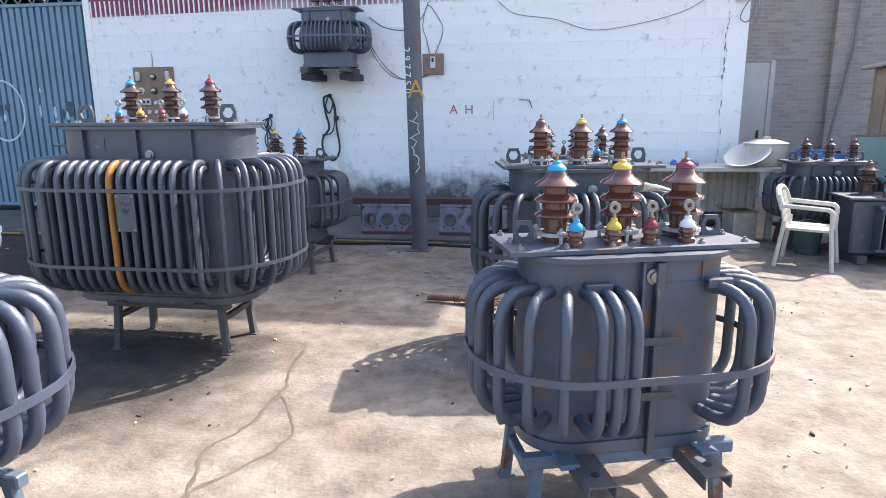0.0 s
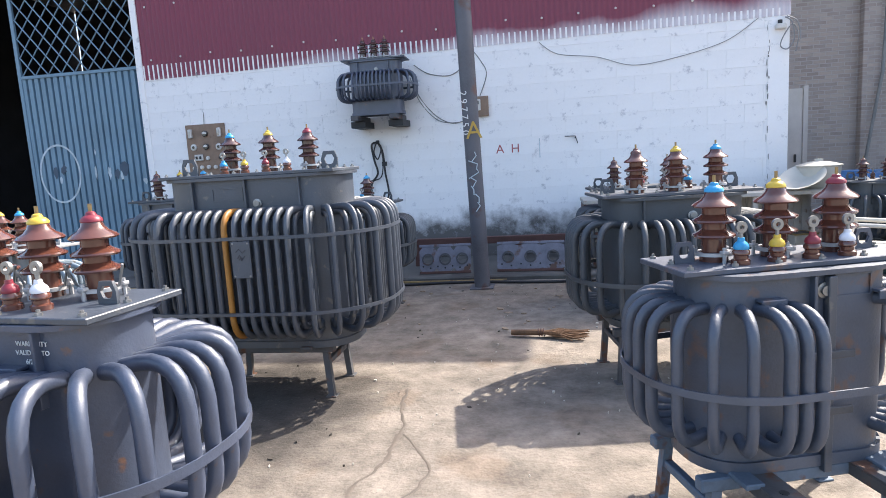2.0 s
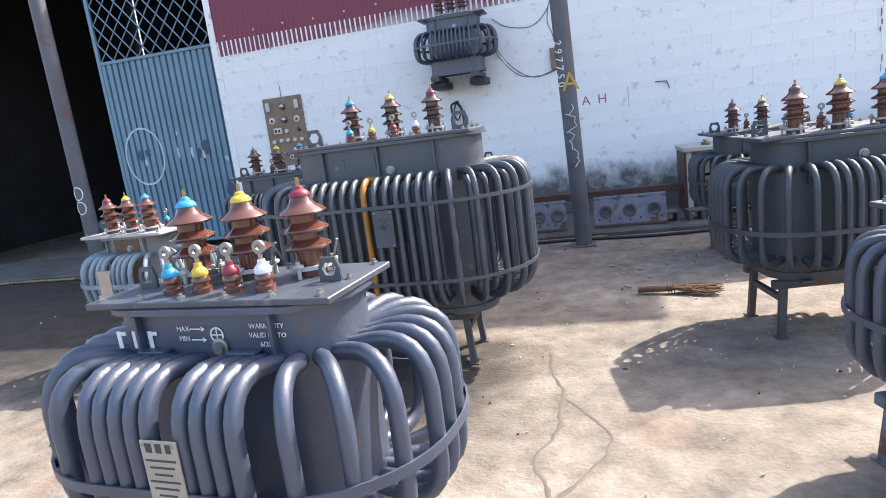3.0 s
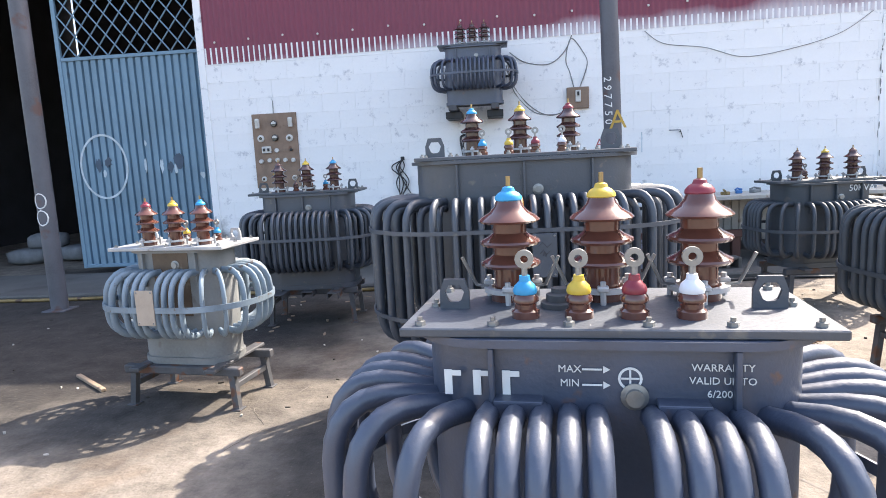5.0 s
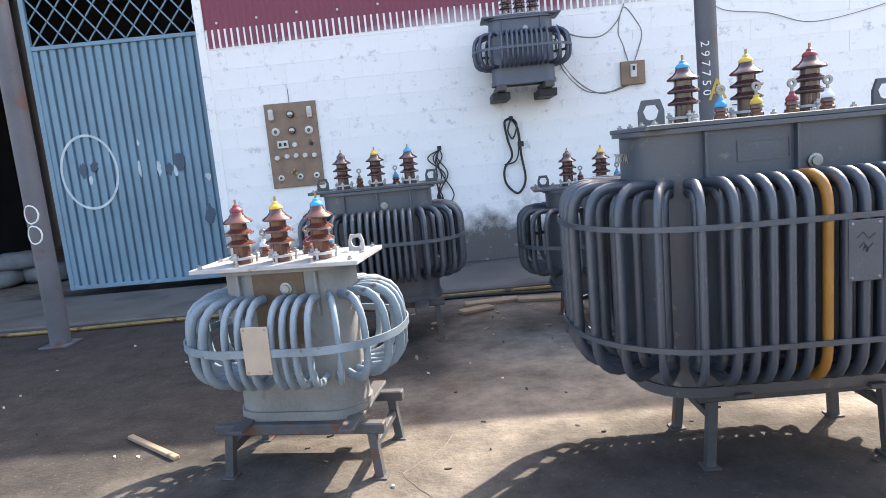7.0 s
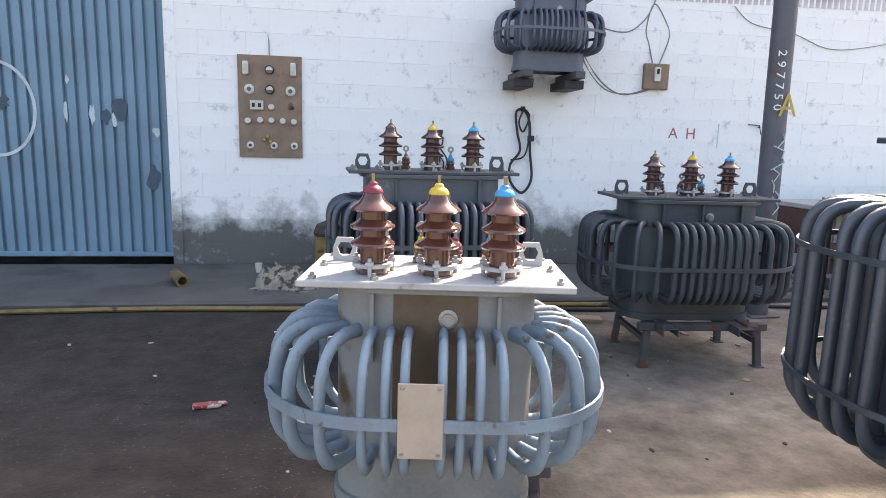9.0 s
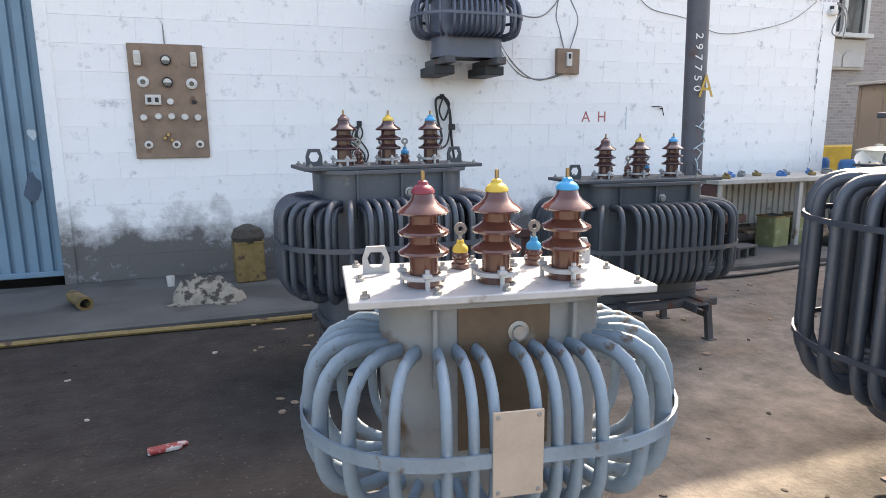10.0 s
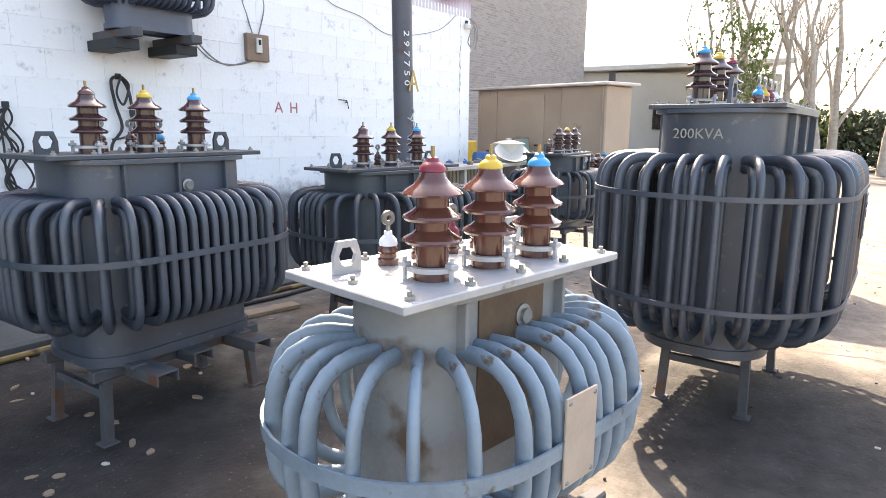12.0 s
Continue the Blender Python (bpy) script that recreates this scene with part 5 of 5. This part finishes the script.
for k in range(9):
    rg = random.Random(60 + k)
    w = rg.uniform(0.06, 0.16)
    solid("metal_scrap", Shape().box((0, 0, 0.02), (w, 0.07, 0.04), 0.008, (0, 0, rg.uniform(0, 90))).tube([(-w / 2, 0, 0.045), (0, 0.02, 0.06), (w / 2, 0, 0.045)], 0.012, 6), [tin_rust, blue_plastic, tank_grey][k % 3], "small oily metal scrap lying on the workbench", "scrap", "scrap on the bench", m=pose(0.8 + k * 0.21, 9.2 + rg.uniform(-0.1, 0.2), 0.844, 0, 0, rg.uniform(0, 90)))


def garden_chair():
    c = thing("plastic_chair", "dusty cream moulded plastic armchair on the sandy ground", "chair", pose(3.24, 7.80, 0, 0, 0, 62) @ Matrix.Scale(0.9, 4))
    seat_pts = rounded(0.24, 0.23, 0.08, 5)
    part("seat", Shape().prism(seat_pts, 0.40, 0.425), plastic_cream, c)
    for sx in (-1, 1):
        for sy in (-1, 1):
            part("leg", Shape().tube([(sx * 0.28, sy * 0.27, 0), (sx * 0.235, sy * 0.22, 0.42), (sx * 0.235, sy * 0.22, 0.62 if sy < 0 else 0.5)], 0.022, 8), plastic_cream, c)
        part("armrest", Shape().tube(fillet([(sx * 0.24, -0.22, 0.55), (sx * 0.25, -0.22, 0.64), (sx * 0.27, 0.24, 0.66)], (0.06,), 5), 0.025, 8), plastic_cream, c)
    back = Shape()
    for k in range(7):
        x = (k - 3) * 0.07
        back.tube([(x, 0.21, 0.42), (x * 1.05, 0.25, 0.6), (x * 1.1, 0.30, 0.80 - abs(k - 3) * 0.012)], 0.014, 6)
    part("backrest", back, plastic_cream, c, "slatted backrest")
    part("back_rail", Shape().tube([(-0.27, 0.24, 0.62), (-0.255, 0.29, 0.76), (-0.15, 0.315, 0.82), (0, 0.32, 0.835), (0.15, 0.315, 0.82), (0.255, 0.29, 0.76), (0.27, 0.24, 0.62)], 0.028, 8), plastic_cream, c)


garden_chair()
bk = thing("bucket", "dark green bucket standing behind the chair", "bucket", pose(3.45, 8.32, 0))
part("body", Shape().lathe([(0.11, 0), (0.14, 0.26), (0.15, 0.27), (0.135, 0.265), (0.105, 0.01)], 20), material("dark_green_plastic", (0.05, 0.09, 0.08), 0.45, 0, 0.2, 6, 60, 0.1), bk)
part("handle", Shape().tube([(0.14 * math.cos(a), 0.02, 0.26 + 0.1 * math.sin(a)) for a in [math.pi * k / 10 for k in range(11)]], 0.004, 5), bolt_steel, bk)

t_r1 = transformer("slate transformer standing behind the plastic chair", 3.72, 8.75, 0, 0.95, (0.85, 0.42), (0.36, 0.22, 0.16), 0.25,
    (34, 0.80, 0.36, 0.19, 0.12, 0.10, 0.022), (0.56,), ("brown", "brown", "brown"), ("brown", "brown"), dark_slate, slate, hv_y=-0.06, lv_y=0.1, hv_gap=0.24, sub=0.85, hv_mesh_used=HV_DARK, bolts=False)


def finned(x, y, turn):
    t = thing("transformer", "rectangular blue-grey transformer with pressed fin radiators", "transformer", pose(x, y, 0, 0, 0, turn), "oil-filled transformers in the yard")
    part("tank", Shape().box((0, 0, 0.36), (1.0, 0.48, 0.54), 0.02), slate, t)
    part("lid", Shape().box((0, 0, 0.642), (1.12, 0.56, 0.025), 0.004), slate, t)
    for sx in (-0.40, 0.40):
        part("skid", Shape().box((sx, 0, 0.045), (0.09, 0.6, 0.09), 0.006), stand_steel, t)
    for k in range(14):
        part("fin", Shape().box((-0.30 + k * 0.052, -0.31, 0.36), (0.014, 0.15, 0.39), 0.004), slate, t)
    for z in (0.155, 0.565):
        part("fin_header", Shape().box((0.04, -0.31, z), (0.74, 0.14, 0.03), 0.006), slate, t)
    front_plate(t, 0.06, 0.38, 0.11, 0.20, -0.389, label_metal)
    for k, cc in enumerate(("brown", "brown", "blue")):
        bu = part("high_voltage_bushing", HV_DARK, porcelain, t, "ribbed brown porcelain bushing", at=pose(-0.25 + k * 0.25, 0.1, 0.654) @ Matrix.Scale(1.25, 4))
        part("cap", CAP_MESH[cc], CAPS[cc], bu)
    for k, cc in enumerate(("blue", "yellow", "red", "white")):
        bu = part("low_voltage_bushing", LV_BODY, porcelain, t, "small porcelain terminal", at=pose(-0.2 + k * 0.14, -0.18, 0.654))
        part("cup", LV_CUP[cc], CAPS[cc], bu)
        part("terminal", LV_EYE, bolt_steel, bu)
    return t


finned(4.16, 8.12, 0)


# ---- beyond the wall end: brick building, shed, drums ----
solid("brick_building", Shape().box((10.55, 16.2, 4.5), (14.7, 3.0, 9.0), 0.02), brick_mat, "tall unplastered grey-brown brick building", "building", kind="structure")
solid("brick_pier", Shape().box((6.25, 14.62, 4.4), (0.30, 0.16, 8.8), 0.01), brick_mat, "brick pier on the tall building", "pier", kind="structure")
dr = thing("wall_door", "pale closed metal door beside the wall end", "door", pose(4.05, 13.2, 0), kind="structure")
part("leaf", Shape().box((0, 0, 1.15), (1.0, 0.06, 2.3), 0.008), roof_sheet, dr)
part("frame", Shape().box((-0.54, 0, 1.17), (0.08, 0.1, 2.34), 0.006).box((0.54, 0, 1.17), (0.08, 0.1, 2.34), 0.006), roof_sheet, dr)
part("handle", Shape().box((0.38, -0.05, 1.1), (0.03, 0.05, 0.14), 0.006), black_iron, dr)


def shed():
    s = thing("site_shed", "tan sheet-metal shed with a pale sloping roof", "shed", pose(5.17, 9.81, 0, 0, 0, -6.3))
    part("wall", Shape().box((0.38, 0, 1.03), (0.9, 2.74, 2.06), 0.02), shed_tan, s)
    part("roof", Shape().box((0.36, 0, 2.09), (1.14, 2.95, 0.05), 0.01, (0, -1.5, 0)), roof_sheet, s)
    d = part("door", Shape().box((-0.083, 0.30, 0.98), (0.03, 0.95, 1.9), 0.006), shed_tan, s)
    part("hasp", Shape().box((-0.108, -0.08, 1.05), (0.03, 0.16, 0.03), 0.004), black_iron, d)
    for y in (-1.30, -0.5, 0.9, 1.30):
        part("seam", Shape().box((-0.076, y, 1.03), (0.02, 0.03, 2.02), 0.004), shed_tan, s)
    part("vent_pipe", Shape().tube([(0.4, -1.2, 2.09), (0.4, -1.2, 2.28)], 0.06, 10), black_iron, s)


shed()
for k, (x, y) in enumerate(((4.6, 10.5), (4.75, 11.5))):
    d = thing("plastic_drum", "blue plastic drum standing by the shed", "drum", pose(x, y, 0), "blue drums")
    part("body", Shape().lathe([(0.27, 0), (0.29, 0.05), (0.29, 0.3), (0.30, 0.32), (0.29, 0.34), (0.29, 0.62), (0.30, 0.64), (0.29, 0.66), (0.29, 0.86), (0.26, 0.92), (0.0, 0.93)], 24), blue_plastic, d)
    part("bung", Shape().lathe([(0.04, 0.93), (0.04, 0.955), (0.0, 0.956)], 10), black_iron, d)
ym = thing("yellow_cabinet", "yellow painted machine cabinet by the shed", "machine", pose(7.5, 13.3, 0))
part("body", Shape().box((0, 0, 0.58), (1.2, 0.5, 0.95), 0.03), yellow_metal, ym)
part("base", Shape().box((0, 0, 0.06), (1.25, 0.64, 0.12), 0.01), black_iron, ym)
gb = thing("glass_board", "green framed panel leaning by the shed", "panel", pose(4.75, 9.75, 0.0, -8, 0, 0))
part("panel", Shape().box((0, 0, 0.6), (0.5, 0.02, 1.15), 0.004), material("pale_green_sheet", (0.3, 0.42, 0.38), 0.3, 0, 0.1, 3, 50, 0.05), gb)
part("frame", Shape().ring([(-0.27, 0.0), (0.27, 0.0), (0.27, 1.2), (-0.27, 1.2)], [(-0.245, 0.025), (0.245, 0.025), (0.245, 1.175), (-0.245, 1.175)], -0.015, 0.015, pose(0, 0, 0, 90)), raw_wood, gb)


lampbox = thing("wall_lamp", "small white lamp holder at the top of the wall end", "lamp", pose(3.05, 9.93, 2.84))
part("holder", Shape().box((0, 0.0, 0), (0.13, 0.06, 0.07), 0.015), white_fixture, lampbox)
part("mount", Shape().box((0, 0.022, 0.04), (0.05, 0.03, 0.09), 0.006), black_iron, lampbox)
coil = thing("cable_coil", "loose pale cable loops hanging at the wall end", "cable")
bent([(3.10, 9.93, 2.95), (3.17, 9.90, 2.88), (3.20, 9.90, 2.68), (3.13, 9.91, 2.56), (3.05, 9.92, 2.60), (3.08, 9.91, 2.72), (3.18, 9.90, 2.85), (3.25, 9.90, 2.72), (3.22, 9.90, 2.52)], 0.008, grey_cable, coil, "loop")
bent([(3.12, 9.93, 2.96), (3.22, 9.90, 2.90), (3.26, 9.89, 2.78), (3.27, 9.89, 2.66)], 0.008, grey_cable, coil, "loop")
bay = thing("balcony_window", "white framed window above a pale scalloped balcony wall", "window", pose(8.72, 14.66, 2.72), kind="structure")
part("parapet", Shape().box((0, 0, 0.34), (2.2, 0.12, 0.68), 0.01), far_wall, bay)
part("sill", Shape().box((0, -0.06, 0.75), (2.3, 0.26, 0.10), 0.01), white_fixture, bay, "white window ledge")
for k in range(3):
    ox = -0.70 + k * 0.70
    arch = [(ox + 0.32, 0.06), (ox + 0.32, 0.28)] + [(ox + 0.32 - 0.64 * i / 12, 0.30 + 0.12 * math.sin(math.pi * i / 12) + 0.03 * abs(math.sin(3 * math.pi * i / 12))) for i in range(13)] + [(ox - 0.32, 0.28), (ox - 0.32, 0.06)]
    part("scalloped_panel", Shape().prism(arch, 0, 0.03, pose(0, -0.062, 0, 90)), roof_sheet, bay, "grey scalloped panel")
    part("pane", Shape().box((ox, 0.02, 1.30), (0.58, 0.03, 0.92), 0.004), meter_glass, bay)
for k in range(4):
    part("mullion", Shape().box((-1.05 + k * 0.70, -0.02, 1.30), (0.11, 0.10, 1.0), 0.008), white_fixture, bay)
part("head", Shape().box((0, -0.02, 1.84), (2.25, 0.12, 0.12), 0.008), white_fixture, bay)
part("corner_strip", Shape().box((-1.12, -0.02, 0.42), (0.08, 0.14, 0.84), 0.008), white_fixture, bay)
solid("drain_pipe", Shape().tube([(5.95, 14.3, 0.0), (6.42, 14.48, 2.6), (6.55, 14.52, 6.0)], 0.03, 10), tank_grey, "pale slanting drain pipe against the brick building", "pipe")


# ---- inside the gate ----
for k, (x, y, w, a) in enumerate(((-10.0, 11.6, 0.7, 10), (-9.4, 11.9, 0.8, -15), (-9.75, 11.75, 0.65, 30), (-8.9, 12.2, 0.7, 5))):
    z = 0.0 if k != 2 else 0.24
    s = Shape()
    vs, fs, n, r = [], [], 12, 8
    for j in range(r + 1):
        for i in range(n):
            th, ph = 2 * math.pi * i / n, math.pi * j / r
            q = Vector((math.cos(th) * math.sin(ph), math.sin(th) * math.sin(ph), math.cos(ph)))
            q = Vector([math.copysign(abs(c) ** 0.6, c) for c in q])
            b = 1 + 0.15 * noise.noise(q * 2 + Vector((k, 0, 0)))
            vs.append((q.x * w / 2 * b, q.y * w * 0.35 * b, 0.14 + q.z * 0.135 * b))
    fs = [(j * n + i, (j + 1) * n + i, (j + 1) * n + (i + 1) % n, j * n + (i + 1) % n) for j in range(r) for i in range(n)]
    s.add(vs, fs)
    solid("sack", s, sack_cloth, "full grey sack heaped inside the gate", "sack", "sacks inside the gate", m=pose(x, y, z, 0, 0, a), smooth=60)


# ---- distance behind the yard ----
fb = thing("low_building", "long pale low building with a gently sloping roof", "building", pose(21.8, 13.2, 0, 0, 0, -52))
part("wall", Shape().box((0, 0, 1.8), (9, 3, 3.6), 0.05), far_wall, fb)
part("roof", Shape().box((0, 0, 3.84), (9.6, 3.8, 0.2), 0.03, (0, -3, 0)), roof_sheet, fb)
for k in range(3):
    part("window", Shape().box((-3 + k * 3, -1.52, 1.9), (1.2, 0.08, 1.0), 0.02), meter_glass, fb)


def bare_tree(x, y, h, seed, leaves):
    rg = random.Random(seed)
    t = thing("tree", "slender bare tree with thin upright limbs" if not leaves else "slender tree with sparse pale spring leaves", "tree", pose(x, y, 0), "trees behind the yard")
    s = Shape()
    tips = []

    def limb(p, d, ln, r, depth):
        pts, q = [p], p
        for k in range(4):
            d = (d + Vector((rg.uniform(-0.12, 0.12), rg.uniform(-0.12, 0.12), 0.08))).normalized()
            q = q + d * ln / 4
            pts.append(q)
        for a, b, k in zip(pts, pts[1:], range(4)):
            n = 6 if depth == 0 else 4
            r0, r1 = r * (1 - k * 0.18), r * (1 - (k + 1) * 0.18)
            m = (b - a).to_track_quat("Z", "Y").to_matrix().to_4x4()
            m.translation = a
            s.lathe([(r0, 0), (r1, (b - a).length)], n, m)
        tips.append(pts[-1])
        if depth < 3:
            for k in range(5 if depth == 0 else 3):
                o = pts[rg.randint(1, 4)]
                nd = (d * 0.9 + Vector((rg.uniform(-0.7, 0.7), rg.uniform(-0.7, 0.7), rg.uniform(0.1, 0.6)))).normalized()
                limb(o, nd, ln * rg.uniform(0.4, 0.65), r * 0.42, depth + 1)
        else:
            tips.extend(pts[2:4])

    limb(Vector((0, 0, 0)), Vector((0, 0, 1)), h * 0.6, 0.02 * h, 0)
    part("trunk", s, bark, t, smooth=60)
    if leaves:
        c = Shape()
        for p in tips:
            for k in range(leaves):
                o = p + Vector((rg.gauss(0, 0.3), rg.gauss(0, 0.3), rg.gauss(0, 0.25)))
                m = pose(o.x, o.y, o.z, rg.uniform(0, 180), rg.uniform(0, 180), rg.uniform(0, 360))
                w = rg.uniform(0.05, 0.11)
                c.add([m @ Vector(v) for v in ((-w, 0, 0), (0, -w * 0.5, 0.01), (w, 0, 0), (0, w * 0.5, 0.01))], [(0, 1, 2, 3)])
        part("crown", c, leaf_green, t, smooth=0)
    return t


for k, (x, y, h, lv) in enumerate(((19.5, 10.5, 8.0, 0), (20.5, 9.6, 9.0, 3), (18.5, 9.3, 7.0, 0), (20.0, 8.6, 8.0, 0), (17.5, 7.6, 8.5, 0), (21.5, 7.6, 9, 0), (17.0, 6.6, 7.5, 0), (19.0, 6.4, 9.0, 2), (18.6, 9.9, 5.5, 6), (18.0, 8.9, 5.0, 7), (18.8, 5.0, 8.0, 0))):
    bare_tree(x, y, h, 100 + k, lv)


def hedge(x0, y0, x1, y1, h, seed, mat, count):
    rg = random.Random(seed)
    s = Shape()
    for k in range(count):
        f = rg.random()
        cx, cy = x0 + (x1 - x0) * f, y0 + (y1 - y0) * f
        top = h * (0.75 + 0.5 * noise.noise(Vector((f * 9, seed, 0))))
        o = Vector((cx + rg.gauss(0, 0.6), cy + rg.gauss(0, 0.6), rg.random() ** 0.7 * top))
        m = pose(o.x, o.y, o.z, rg.uniform(0, 180), rg.uniform(0, 180), rg.uniform(0, 360))
        w = rg.uniform(0.07, 0.16)
        s.add([m @ Vector(v) for v in ((-w, 0, 0), (0, -w * 0.5, 0.01), (w, 0, 0), (0, w * 0.5, 0.01))], [(0, 1, 2, 3)])
    return solid("hedge", s, mat, "dense dark hedge behind the yard", "hedge", kind="stuff", smooth=0)


hedge(22, 9.8, 22, 3.0, 2.6, 21, leaf_dark, 9000)
hedge(19.5, 10.0, 20.5, 7.5, 3.0, 22, leaf_green, 3000)
lg = solid("log", Shape().tube([(0, 0, 0), (1.2, 0.1, 0.02)], 0.12, 10), raw_wood, "cut pale log end lying on the yard ground", "log", m=pose(8.0, 6.4, 0.12, 0, 0, 30))


# ---- blocks of the whitewashed wall ----
def block_wall():
    row, length = 0.232, 0.455
    rg = random.Random(12)
    meshes = []
    for k in range(6):
        jit = [rg.uniform(-0.0006, 0.0006) for _ in range(3)]
        me = Shape().box((0, 0, 0), (length - 0.0012 + jit[0], 0.05, row - 0.0016 + jit[1]), 0.0012).mesh("block", 0)
        me.materials.append(whitewash)
        meshes.append(me)
    half = Shape().box((0, 0, 0), (length / 2 - 0.002, 0.05, row - 0.0025), 0.0018).mesh("block", 0)
    half.materials.append(whitewash)
    rows = int((3.1 - 0.06) / row)
    cols = int((WALL_R - WALL_L) / length)
    for j in range(rows):
        z = 0.06 + row * (j + 0.5)
        x = WALL_L + (0.0 if j % 2 == 0 else 0.0)
        if j % 2:
            part("block", half, whitewash, wall, at=pose(x + length / 4, WALL_Y + 0.0, z))
            x += length / 2
        while x + length <= WALL_R + 0.005:
            part("block", meshes[rg.randrange(6)], whitewash, wall, at=pose(x + length / 2, WALL_Y + rg.uniform(-0.0012, 0.0012), z, 0, 0, rg.uniform(-0.12, 0.12)))
            x += length
        if WALL_R - x > 0.15:
            part("block", half, whitewash, wall, at=pose(x + length / 4, WALL_Y, z))


block_wall()
